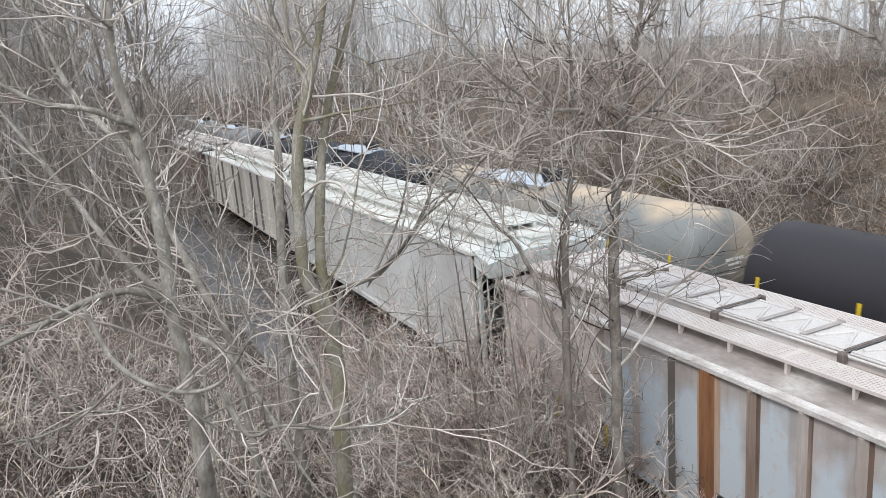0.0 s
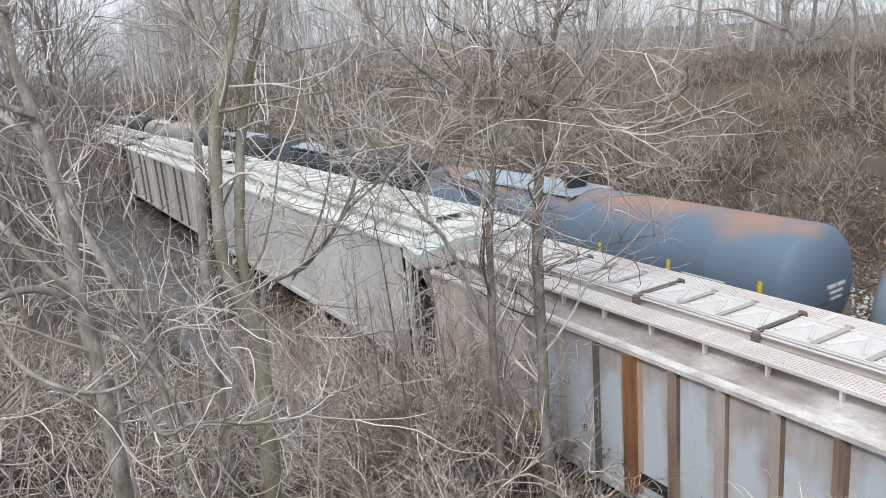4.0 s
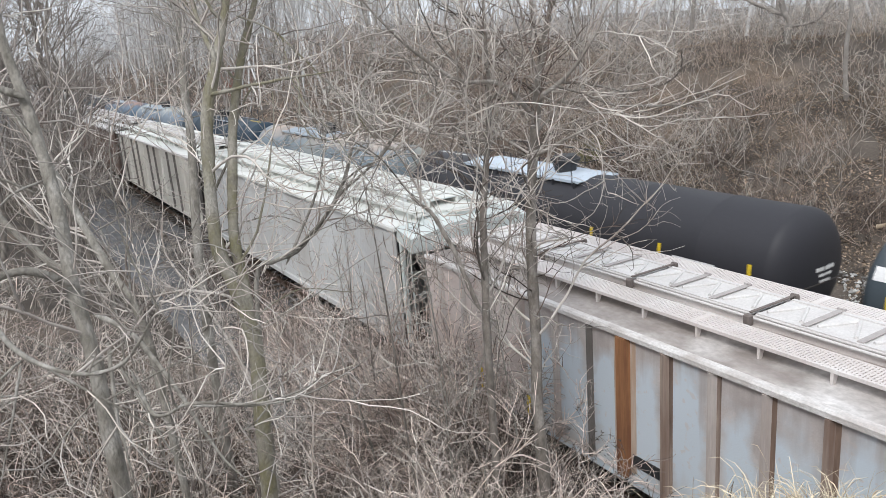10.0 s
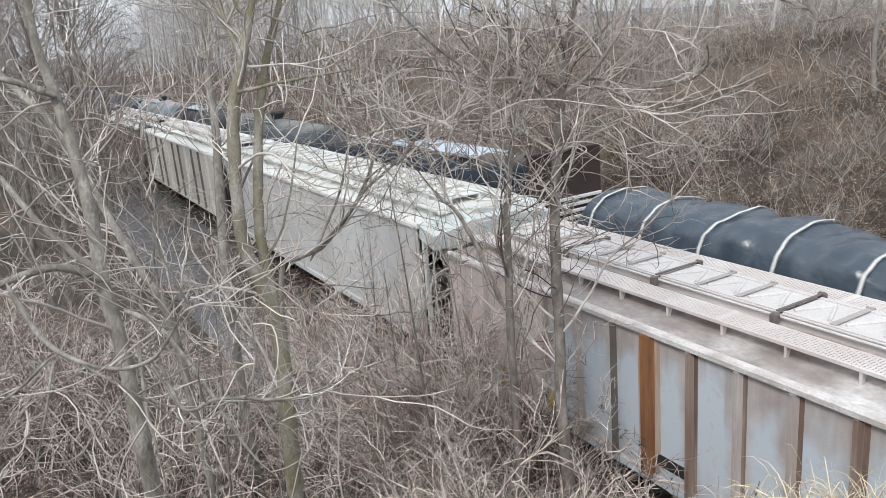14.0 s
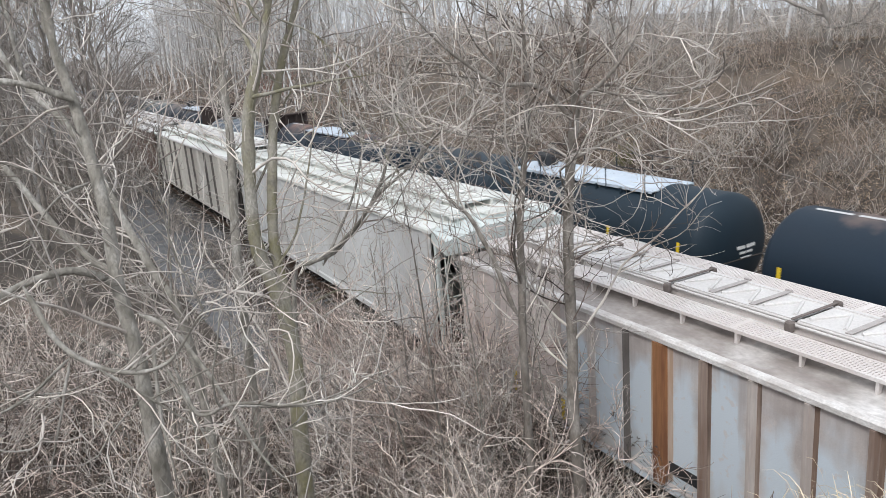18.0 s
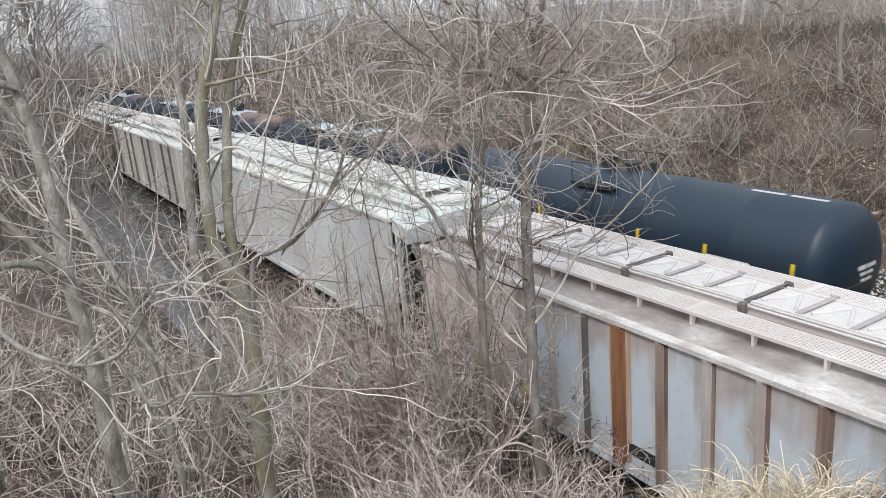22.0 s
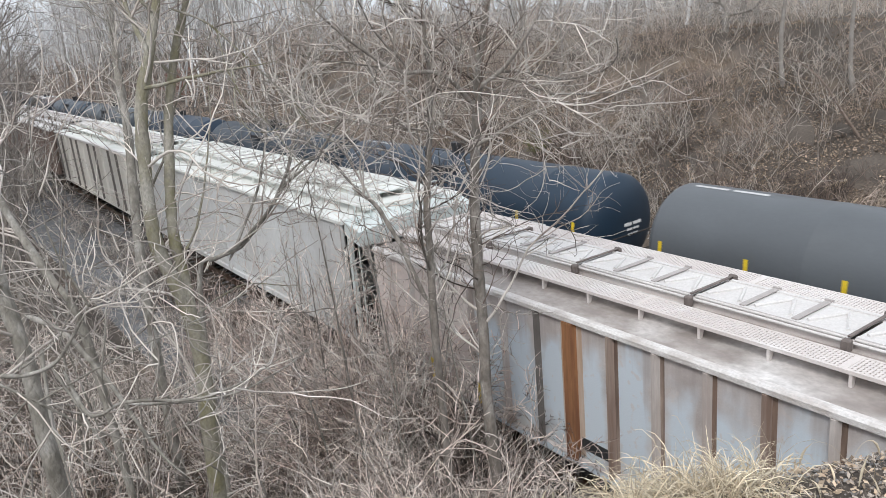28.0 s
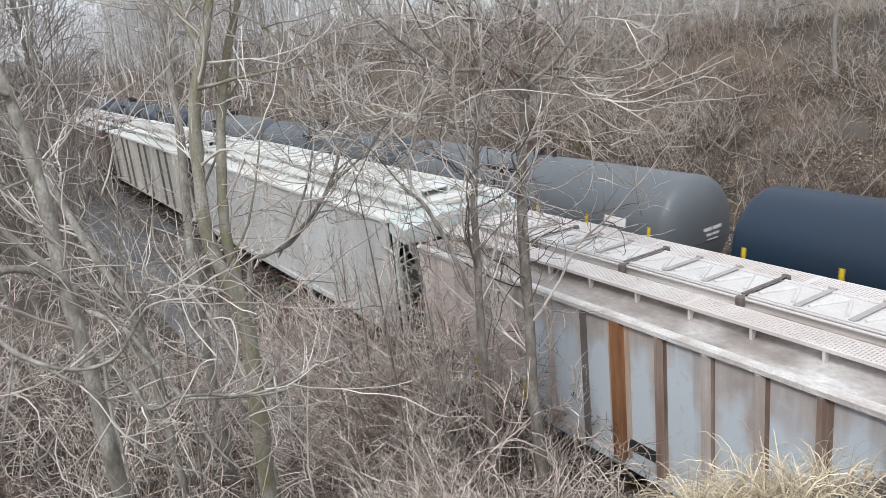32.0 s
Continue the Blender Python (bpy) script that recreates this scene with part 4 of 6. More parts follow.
            b = bmesh.new()
            rod(b, (s * 1.10, -0.8, low + 0.61), (s * 1.10, 0.8, low + 0.61), 0.015, 6)
            part("railing", b, BLACK_STEEL, car)
            part("platform_edge", boxed(s * 1.12 - 0.015, s * 1.12 + 0.015, -0.85, 0.85, low - 0.06, low + 0.06), BLACK_STEEL, car)
        for y, x, r, h in ((0.35, 0.0, 0.26, 0.28), (-0.45, 0.1, 0.24, 0.14), (-1.2, 0.1, 0.10, 0.20), (0.75, 0.1, 0.10, 0.20)):
            b = bmesh.new()
            rod(b, (x, y, top - 0.05), (x, y, top + h), r * 0.75, 18)
            rod(b, (x, y, top + h), (x, y, top + h + 0.09), r, 18)
            part("valve", b, BLACK_STEEL, car, "black valve housing with a lid")
        for y in (-0.2, 0.25):
            pts = [(-(TANK_R + 0.08) * math.sin(radians(a)), y, TANK_Z + (TANK_R + 0.08) * math.cos(radians(a))) for a in range(40, 121, 16)]
            part("ladder_rail", mesh_np("ladder_rail", *tubes(np.array([pts]), np.full((1, len(pts)), 0.02), 6)), BLACK_STEEL, car)
        for a in range(44, 121, 12):
            p = (-(TANK_R + 0.08) * math.sin(radians(a)), -0.2, TANK_Z + (TANK_R + 0.08) * math.cos(radians(a)))
            rung = bmesh.new()
            rod(rung, p, (p[0], 0.25, p[2]), 0.014, 6)
            part("rung", rung, BLACK_STEEL, car)
        if "streaks" in label:
            q = np.random.default_rng(8)
            for i in range(7):
                y, a0, w = -1.3 + 0.42 * i + 0.1 * q.normal(), 16 + 16 * q.random(), 0.025 + 0.04 * q.random()
                part("rust_streak", on_shell(bmesh.new(), y - w, y + w, a0, a0 + 18 + 34 * q.random(), 0.005, 5), STREAK, car, "thin pale-brown rust streak")
        if plate:
            if plate == 1:
                part("label_plate", on_shell(bmesh.new(), -5.7, -4.9, 75, 85, 0.008, 2), WHITE_MARK, car, "small white label plate on the side")
            else:
                part("label_plate", on_shell(bmesh.new(), -3.9, -2.6, 60, 77, 0.008, 3), BLACK_STEEL, car, "black painted panel on the side")
                part("panel_mark", on_shell(bmesh.new(), -3.0, -2.75, 65, 72, 0.012, 2), STRIPE, car)
    if white_bits:
        for e in white_bits:
            for k in range(2):
                y = e * (half - 1.25 - 1.05 * k)
                part("paint_patch", on_shell(bmesh.new(), y - 0.46, y + 0.46, 1, 6, 0.006, 3), YELLOW if label.startswith("blue-black") and mark is YELLOW_MARK else STRIPE, car, "painted dash along the top")
    if "mid-grey" in label:
        # loose sprayed strokes on the head
        q = np.random.default_rng(31)
        for i in range(14):
            x, z = -0.45 + 0.42 * q.normal(), TANK_Z + 0.05 + 0.22 * q.normal()
            bm = boxed(x - 0.05 - 0.06 * q.random(), x + 0.05, -1, 1, z - 0.03 - 0.08 * q.random(), z + 0.04)
            for v in bm.verts:
                rr = min(1.0, math.hypot(v.co.x, v.co.z - TANK_Z) / TANK_R)
                v.co.y = -half + HEAD * (1 - math.sqrt(max(0.0, 1 - rr ** (2 / 0.86)))) + (-0.010 - 0.001 * i if v.co.y < 0 else 0.03)
            part("sprayed_stroke", bm, STRIPE, car, "pale sprayed paint stroke")
    if "olive-grey" in label:
        sign = part("placard", on_shell(bmesh.new(), half - 1.15, half - 0.45, 56, 68, 0.008, 3), WHITE_MARK, car, "white placard on the tank's side")
        part("placard_mark", on_shell(bmesh.new(), half - 1.05, half - 0.85, 59, 65, 0.012, 2), BLACK_STEEL, sign)
    if "brownish-black" in label:
        # loose sprayed strokes near the trailing end
        q = np.random.default_rng(31)
        y0, a0 = -half + 3.4, 77
        for i in range(14):
            y, a = y0 + 0.28 * q.normal(), a0 + 3.5 * q.normal()
            w, hgt = 0.03 + 0.06 * q.random(), 1 + 4 * q.random()
            part("sprayed_stroke", on_shell(bmesh.new(), y - w, y + w, a - hgt / 2, a + hgt / 2, 0.006 + 0.001 * i, 3), STRIPE, car, "pale sprayed paint stroke")
    running_gear(car, half - 1.72, half + 0.55)
    return car


def bulkhead_flat():
    car = thing("bulkhead_flatcar", "red-brown bulkhead flatcar with a load under black tarpaulin and white straps", "flat car", "passing tank cars")
    part("deck", boxed(-1.5, 1.5, -9.2, 9.2, 0.85, 1.18, 0.03), BULK_RED, car)
    for s in (-1, 1):
        part("side_sill", boxed(s * 1.5 - 0.06, s * 1.5 + 0.06, -9.2, 9.2, 0.70, 1.20, 0.02), BULK_RED, car)
        y = s * 9.1
        part("bulkhead", boxed(-1.45, 1.45, y - 0.06, y + 0.06, 1.18, 4.0, 0.02), BULK_RED, car, "rusty steel bulkhead wall")
        for x in (-1.35, -0.7, 0, 0.7, 1.35):
            part("bulkhead_post", boxed(x - 0.07, x + 0.07, min(y + s * 0.06, y + s * 0.22), max(y + s * 0.06, y + s * 0.22), 1.18, 4.0, 0.015), BULK_RED, car)
        part("bulkhead_cap", boxed(-1.48, 1.48, min(y - s * 0.1, y + s * 0.24), max(y - s * 0.1, y + s * 0.24), 3.97, 4.07, 0.015), BULK_RED, car)
    for k in range(5):
        part("bulkhead_slat", boxed(-1.4, 1.4, 8.94, 9.03, 1.5 + 0.22 * k, 1.6 + 0.22 * k, 0.01), WHITE_MARK, car)
    # tarpaulined load: a rounded, wrinkled stack
    ny, na = 150, 44
    V = []
    r2 = np.random.default_rng(3)
    bumps = r2.normal(size=(ny, na)) * 0.010

    def cover(y, a):
        """Surface of the tarpaulin across the car at y: flat top, sloping shoulders, hanging sides."""
        taut = float(np.interp(y, (-3.0, 0.5), (0.0, 1.0)))
        end = min(1.0, (7.6 - y) * 0.75 + 0.3) if y > 0 else min(1.0, (7.6 + y) * 0.30 + 0.40)
        t = abs(a)
        x = np.interp(t, (0, 0.30, 0.50, 0.70, 1.0), (0, 0.80, 1.24, 1.42, 1.46)) * np.sign(a)
        z = 1.18 + end * (1 + 0.16 * taut) * np.interp(t, (0, 0.30, 0.50, 0.70, 1.0), (1.64, 1.56, 1.30, 0.90, 0.0))
        fold = 0.07 * math.sin(y * 2.3 + 4 * a) + 0.05 * math.sin(y * 4.7 - a * 5) + 0.03 * math.sin(y * 9.1 + 6 * a)
        fold += 0.09 * (abs(math.sin(y * 1.7 + 2.6 * a)) - 0.6) + 0.05 * (abs(math.sin(y * 3.9 - 3.4 * a + 1)) - 0.6)
        fold *= 1 - 0.35 * taut
        return x + 0.5 * fold * (0.4 < t < 0.97) * np.sign(a), z + fold * (1 if t < 0.85 else 0.1) - 0.03

    for i, y in enumerate(np.linspace(-7.6, 7.6, ny)):
        for j, a in enumerate(np.linspace(-1, 1, na)):
            x, z = cover(y, a)
            V.append((x + bumps[i, j] * 0.8, y + bumps[i, j], max(1.19, z + bumps[i, j])))
    i = np.arange(ny * na).reshape(ny, na)
    F = np.stack([i[:-1, :-1], i[1:, :-1], i[1:, 1:], i[:-1, 1:]], -1).reshape(-1, 4)
    part("tarpaulin", mesh_np("tarpaulin", V, F), TARP, car, "wrinkled black tarpaulin over the load")
    for y in np.arange(-6.0, 7.0, 2.05):
        P = []
        for a in np.linspace(-0.97, 0.97, 40):
            x, z = cover(y, a)
            P.append((x * 1.02 + 0.035 * np.sign(a) * min(1, abs(a) * 2), y, z + 0.055))
        P = np.array([P])
        V, F = tubes(P, np.full((1, 40), 0.010), 6)
        V[:, 1] = y + (V[:, 1] - y) * 4.6
        part("strap", mesh_np("strap", V, F), STRAP_WHITE, car, "white webbing strap over the tarpaulin")
    part("centre_sill", boxed(-0.2, 0.2, -9.5, 9.5, 0.6, 0.86, 0.02), DARK_STEEL, car)
    running_gear(car, 7.4, 9.55)
    return car


# paints in the order in which the cars pass: label, colour, dusty top, patch, old style, lettering colour
CARS = [
    ("pale grey-green tank car with a top platform", (0.36, 0.38, 0.36), None, None, True, WHITE_MARK),
    ("grey tank car with a top platform", (0.24, 0.245, 0.24), None, None, True, WHITE_MARK),
    ("light grey tank car with a top platform", (0.34, 0.35, 0.36), None, None, True, WHITE_MARK),
    ("black tank car with a top platform", (0.030, 0.034, 0.045), None, None, True, WHITE_MARK),
    ("dark blue-black tank car with a pale top platform", (0.030, 0.036, 0.052), None, None, True, WHITE_MARK),
    ("tan rust-stained tank car with a grey-blue lower side", (0.34, 0.36, 0.36), (0.56, 0.45, 0.33), (0.52, 0.44, 0.33), True, WHITE_MARK),
]
CARS += [
    ("brownish-black tank car with a pale top platform", (0.060, 0.058, 0.068), None, (0.070, 0.066, 0.068), True, WHITE_MARK),
    ("blue-black tank car with a pale top platform", (0.034, 0.052, 0.076), None, None, True, WHITE_MARK),
    ("blue-grey tank car with rust-brown stains on top", (0.20, 0.28, 0.38), (0.33, 0.20, 0.15), None, True, WHITE_MARK),
    ("light blue-grey tank car", (0.30, 0.37, 0.45), (0.44, 0.45, 0.42), None, True, STRIPE),
    ("blue-black tank car with yellow lettering", (0.044, 0.076, 0.112), None, None, True, YELLOW_MARK),
    ("blue-grey tank car with orange rust stains", (0.30, 0.37, 0.42), (0.44, 0.35, 0.29), (0.44, 0.41, 0.33), True, WHITE_MARK),
]
CARS += [
    ("dark purple-brown tank car with a white top platform", (0.060, 0.060, 0.070), None, None, True, WHITE_MARK),
    ("olive-grey tank car with yellow lettering", (0.095, 0.120, 0.140), (0.22, 0.225, 0.21), None, True, YELLOW_MARK),
    ("black tank car with brown dust and a white platform", (0.022, 0.038, 0.060), (0.15, 0.115, 0.095), None, True, WHITE_MARK),
    None,
    ("black tank car with a pale top platform and white stripe", (0.022, 0.040, 0.064), (0.20, 0.115, 0.085), None, True, WHITE_MARK),
    ("black tank car with a pale top platform", (0.026, 0.046, 0.066), None, None, True, WHITE_MARK),
]
CARS += [
    ("black tank car with brown dust along its top", (0.022, 0.040, 0.064), (0.24, 0.17, 0.142), None, True, YELLOW_MARK),
    ("black tank car with orange-brown dust along its top", (0.022, 0.040, 0.064), (0.24, 0.17, 0.142), None, True, YELLOW_MARK),
    ("blue-black tank car with clustered top valves", (0.026, 0.052, 0.084), None, None, False, WHITE_MARK),
    ("dark slate-grey tank car with rust streaks below its valves", (0.070, 0.090, 0.108), None, None, False, WHITE_MARK),
    ("deep blue-black tank car with clustered top valves", (0.022, 0.048, 0.088), None, None, False, WHITE_MARK),
    ("black tank car with clustered top valves", (0.026, 0.046, 0.070), None, None, False, WHITE_MARK),
]
CARS += [
    ("deep blue-black tank car with clustered top valves", (0.022, 0.048, 0.084), None, None, False, WHITE_MARK),
    ("mid-grey tank car with clustered top valves", (0.165, 0.182, 0.20), None, None, False, WHITE_MARK),
    ("grey tank car with a dark ladder below its valves", (0.138, 0.165, 0.195), None, None, False, WHITE_MARK),
    ("pale grey tank car with clustered top valves", (0.19, 0.21, 0.23), None, None, False, WHITE_MARK),
    ("deep blue-black tank car with clustered top valves", (0.022, 0.048, 0.088), None, None, False, WHITE_MARK),
    ("black tank car with clustered top valves", (0.026, 0.046, 0.070), None, None, False, WHITE_MARK),
]
# painted dashes on the crown: -1 at the trailing end, 1 at the leading end
DASHES = {6: (-1,), 10: (-1,), 12: (1,), 14: (-1,), 16: (1,), 18: (1,), 19: (1,), 20: (-1,), 21: (-1,), 22: (1,), 24: (1,), 25: (1,)}
# the trailing end of each car at the start; the later cars are shorter
# middle and length of the top platforms, and the dome on them
PLATS = [(2.1, 6.0, 0.1)] * 5 + [(2.3, 5.2, 0.1), (-2.0, 6.0, 0.0), (2.0, 6.0, 0.1), (2.55, 6.3, 0.2), (2.3, 6.7, -0.1), (-1.6, 5.5, 0.1), (1.85, 5.7, 0.1), (1.9, 6.2, 0.3), (1.9, 5.5, 0.2),
         (-2.4, 7.0, 0.1), None, (0.3, 6.2, -1.2), (-2.7, 6.7, -0.3), (1.2, 6.1, -0.2), (1.0, 6.3, -0.3)] + [(0, 2.3, 0)] * 10
ENDS = [106.38, 88.08, 69.88, 51.68, 33.48, 15.28, -2.92, -21.32, -39.52, -57.72, -76.12, -94.12, -112.82, -131.12, -149.62,
        -168.62, -187.42, -206.02, -224.22, -242.12, -258.12, -275.62, -291.82, -308.02, -323.82, -339.82, -355.72, -371.62, -387.52, -403.42]
TRAIN = []
for k, spec in enumerate(CARS):
    pitch = ENDS[k - 1] - ENDS[k] if k else 18.3
    half = 7.25 if pitch < 17 else 8.05 if pitch < 17.7 else 8.42
    if spec is None:
        car, half = bulkhead_flat(), 8.1
    else:
        label, base, dust, patch, old, mark = spec
        car = tank_base(label, tank_paint("tank_paint", base, dust, 0.52 if old else 0.44, patch, 0.05 if k in (18, 19) else 0.0, 0.22 if k in (16, 18, 19) else 0.0), mark, old, half, *PLATS[k], 1 if k in (21, 25, 27) else 2 if k == 26 else 0, DASHES.get(k, ()), PLATE_BLUE if k in (8, 9, 11) else PLATE_GREY if k in (6, 7) else BLACK_STEEL if k in (10, 13) else None)
    TRAIN.append((car, ENDS[k] + half))


def run(t):
    """Metres that the train has gone at t seconds; it slows slightly."""
    return 12.4 * t - 0.012 * t * t


# ---- trees, brush, grass ----
def limb_paths(limbs, k=12):
    P = np.array([curve_path(p, k) for p, _, _ in limbs])
    R = np.array([np.linspace(0.74 * a, 0.74 * b, k) for _, a, b in limbs])
    return P, R


def limb(points, r0, r1):
    return points, r0, r1


def bare_tree(name, label, limbs, bark, seed, shoots=40, twigs=260, sprays=900, shoot_len=1.6, lift=0.35, group="", fine=0.0032, crown=None, low_twigs=0):
    """A leafless tree: its limbs along the given lines, then shoots, twigs and fine sprays on them."""
    r = np.random.default_rng(seed)
    base = Vector(limbs[0][0][0])
    t = thing(name, label, "tree", group or "bare trees on the near bank", at=pose(*base))
    P, R = limb_paths(limbs)
    P = P - np.array(base)
    P[:, 1:-1] += r.normal(size=P[:, 1:-1].shape) * R[:, 1:-1, None] * 0.18
    for i in range(len(P)):
        Q = np.array([curve_path(P[i], 40)])
        rr = np.interp(np.linspace(0, 1, 40), np.linspace(0, 1, P.shape[1]), R[i])[None]
        rr = rr * (1 + 0.07 * r.normal(size=rr.shape))
        rr[0, -14:] *= np.linspace(1, 0.3, 14)
        if i:
            rr[0, :3] *= (0.3, 0.75, 0.95)
        else:
            rr[0, :4] *= (1.5, 1.28, 1.12, 1.04)
        part("trunk" if i == 0 else "limb", mesh_np("limb", *tubes(Q, rr, 12)), bark if i < 2 else crown or bark, t)
    a, ra = sprout(P, R, shoots, shoot_len, r, 12, 0.95, lift + 0.45, 0.22, 0.15, 0.7, fine * 2.4)
    b, rb = sprout(np.concatenate([a, P]), np.concatenate([ra, R]), twigs, shoot_len * 0.55, r, 8, 0.9, lift + 0.3, 0.30, 0.12, 0.75, fine * 1.8)
    c, rc = sprout(b, rb, sprays, shoot_len * 0.26, r, 5, 0.9, lift + 0.3, 0.40, 0.1, 0.75, fine)
    if low_twigs:
        # short dark shoots all along the lower stems
        u, ru = sprout(P[:2], R[:2], low_twigs, 1.5, r, 8, 1.1, 0.4, 0.26, 0.3, 0.5, fine * 1.9)
        v, rv = sprout(u, ru, low_twigs * 5, 0.6, r, 6, 0.9, 0.3, 0.3, 0.1, 0.75, fine * 1.2)
        tagged(part("low_growth", mesh_np("low_growth", *merged([tubes(u, ru, 5), tubes(v, rv, 4)])), BRAMBLE, t, "dark brown shoots along the lower stems"), kind="stuff")
    for i in range(len(a)):
        part("branch", mesh_np("branch", *tubes(a[i:i + 1], ra[i:i + 1], 5)), TWIG if i % 3 else bark, t)
    tagged(part("twig_spray", mesh_np("twig_spray", *merged([tubes(b, rb, 4), tubes(c, rc, 3)])), TWIG, t, "fine pale leafless twigs"), kind="stuff")
    return t


TREES = {}
TREES["maple"] = []
TREES["maple"].append(limb([(0.4, 6.27, 2.74), (0.41, 6.36, 4.7), (0.42, 6.63, 5.59), (0.42, 6.88, 6.33), (0.42, 7.14, 7.14), (0.38, 7.39, 7.8), (0.34, 7.6, 8.34), (0.4, 7.76, 8.88), (0.48, 7.93, 9.46)], 0.095, 0.045))
TREES["maple"].append(limb([(0.38, 7.31, 7.8), (0.09, 7.37, 7.95), (-0.3, 7.47, 8.05), (-0.56, 7.53, 8.22), (-1.0, 7.7, 8.53)], 0.044, 0.018))
TREES["maple"].append(limb([(0.41, 6.78, 6.31), (0.1, 6.73, 6.51), (-0.34, 6.67, 6.47), (-0.88, 6.62, 6.3), (-1.27, 6.55, 6.29)], 0.052, 0.025))
TREES["maple"].append(limb([(-0.27, 6.37, 6.55), (-0.13, 6.07, 6.17), (0.16, 5.75, 5.98), (0.47, 5.47, 6.02), (0.68, 5.31, 6.3), (0.78, 5.18, 6.51)], 0.030, 0.011))
TREES["maple"].append(limb([(0.37, 7.64, 8.63), (0.22, 7.59, 8.77), (0.09, 7.55, 9.04)], 0.029, 0.014))
TREES["maple"].append(limb([(0.5, 6.67, 6.07), (0.71, 6.34, 5.92), (0.89, 5.95, 5.56), (1.05, 5.56, 5.1), (1.19, 5.24, 4.92)], 0.033, 0.013))
TREES["maple"].append(limb([(0.56, 5.58, 5.93), (0.63, 5.34, 5.65), (0.84, 5.13, 5.76), (1.19, 4.83, 5.75), (1.47, 4.59, 5.87), (1.72, 4.38, 6.06)], 0.021, 0.007))
TREES["maple"].append(limb([(0.52, 6.29, 5.93), (0.45, 5.98, 5.49), (0.44, 5.62, 4.99)], 0.023, 0.013))
TREES["ash"] = []
TREES["ash"].append(limb([(1.99, 7.93, 0.77), (2.05, 8.04, 3.27), (2.25, 8.41, 4.81), (2.13, 8.77, 5.72), (2.23, 9.12, 7.02), (2.52, 9.26, 7.86), (2.92, 9.43, 8.96), (3.19, 9.6, 9.88)], 0.136, 0.077))
TREES["ash"].append(limb([(2.25, 8.45, 4.94), (2.37, 8.94, 6.2), (2.69, 9.33, 7.43), (3.14, 9.59, 8.43), (3.6, 9.85, 9.39)], 0.091, 0.056))
TREES["ash"].append(limb([(2.38, 9.14, 7.57), (2.57, 8.73, 7.63), (2.94, 8.23, 7.7), (3.38, 7.69, 7.76)], 0.034, 0.015))
TREES["ash"].append(limb([(2.51, 9.18, 7.93), (2.48, 9.65, 8.6), (2.64, 10.09, 9.44)], 0.040, 0.024))
TREES["ash"].append(limb([(2.71, 9.31, 8.37), (2.56, 9.32, 8.58), (2.5, 9.41, 9.22)], 0.034, 0.017))
TREES["sycamore"] = []
TREES["sycamore"].append(limb([(5.77, 7.7, -0.41), (5.85, 7.81, 2.79), (6.13, 8.18, 4.25), (6.46, 8.53, 5.74), (6.84, 8.81, 7.01), (7.29, 9.01, 8.15), (7.7, 9.26, 9.39)], 0.116, 0.073))
TREES["sycamore"].append(limb([(5.23, 8.03, -0.45), (5.28, 8.11, 3.75), (5.46, 8.36, 4.84), (5.68, 8.57, 5.86), (5.99, 8.77, 6.95), (6.17, 9.02, 8.07), (6.34, 9.3, 9.27)], 0.083, 0.039))
TREES["sycamore"].append(limb([(5.3, 8.28, 4.42), (5.11, 8.49, 5.2), (4.91, 8.65, 5.74), (4.75, 8.68, 5.92), (4.6, 8.7, 6.05)], 0.050, 0.022))
TREES["sycamore"].append(limb([(6.63, 8.62, 6.81), (6.09, 8.57, 7.33), (5.34, 8.5, 7.47), (4.58, 8.56, 8.02), (3.96, 8.58, 8.71)], 0.047, 0.020))
TREES["sycamore"].append(limb([(6.77, 8.73, 7.02), (7.1, 8.4, 7.38), (7.36, 8.14, 7.88), (7.56, 7.95, 8.5)], 0.047, 0.022))
TREES["sycamore"].append(limb([(6.51, 8.54, 6.29), (6.69, 8.07, 6.54), (7.19, 7.47, 6.89)], 0.039, 0.014))
TREES["hazel"] = []
TREES["hazel"].append(limb([(2.74, 10.28, -0.11), (2.91, 10.29, 4.72), (3.49, 10.35, 5.1), (4.33, 10.38, 5.87), (4.89, 10.62, 6.89), (5.48, 10.91, 8.19), (5.91, 11.25, 9.38)], 0.050, 0.027))
TREES["hazel"].append(limb([(3.41, 10.37, 5.03), (3.93, 10.35, 5.87), (4.19, 10.39, 6.5), (4.47, 10.51, 7.44)], 0.030, 0.015))
TREES["hazel"].append(limb([(4.29, 10.29, 5.89), (4.86, 9.9, 6.45), (5.3, 9.61, 7.14), (5.79, 9.19, 7.42)], 0.031, 0.014))
TREES["willow"] = []
TREES["willow"].append(limb([(1.38, 9.19, 0.71), (1.27, 9.37, 4.74), (0.93, 9.96, 5.92), (0.59, 10.57, 7.18), (0.14, 11.1, 7.92), (-0.13, 11.52, 8.59), (-0.27, 11.93, 9.47)], 0.071, 0.053))
TREES["willow"].append(limb([(0.65, 9.69, 5.67), (0.34, 10.05, 5.94), (-0.09, 10.58, 6.64), (-0.53, 11.14, 7.42), (-0.92, 11.67, 8.16)], 0.059, 0.042))
TREES["willow"].append(limb([(0.47, 10.25, 6.6), (-0.16, 10.26, 7.03), (-0.88, 10.28, 7.3)], 0.025, 0.014))
TREES["willow"].append(limb([(0.15, 11.21, 7.92), (0.12, 11.47, 8.85), (0.2, 11.66, 9.7)], 0.037, 0.021))
TREES["cherry"] = []
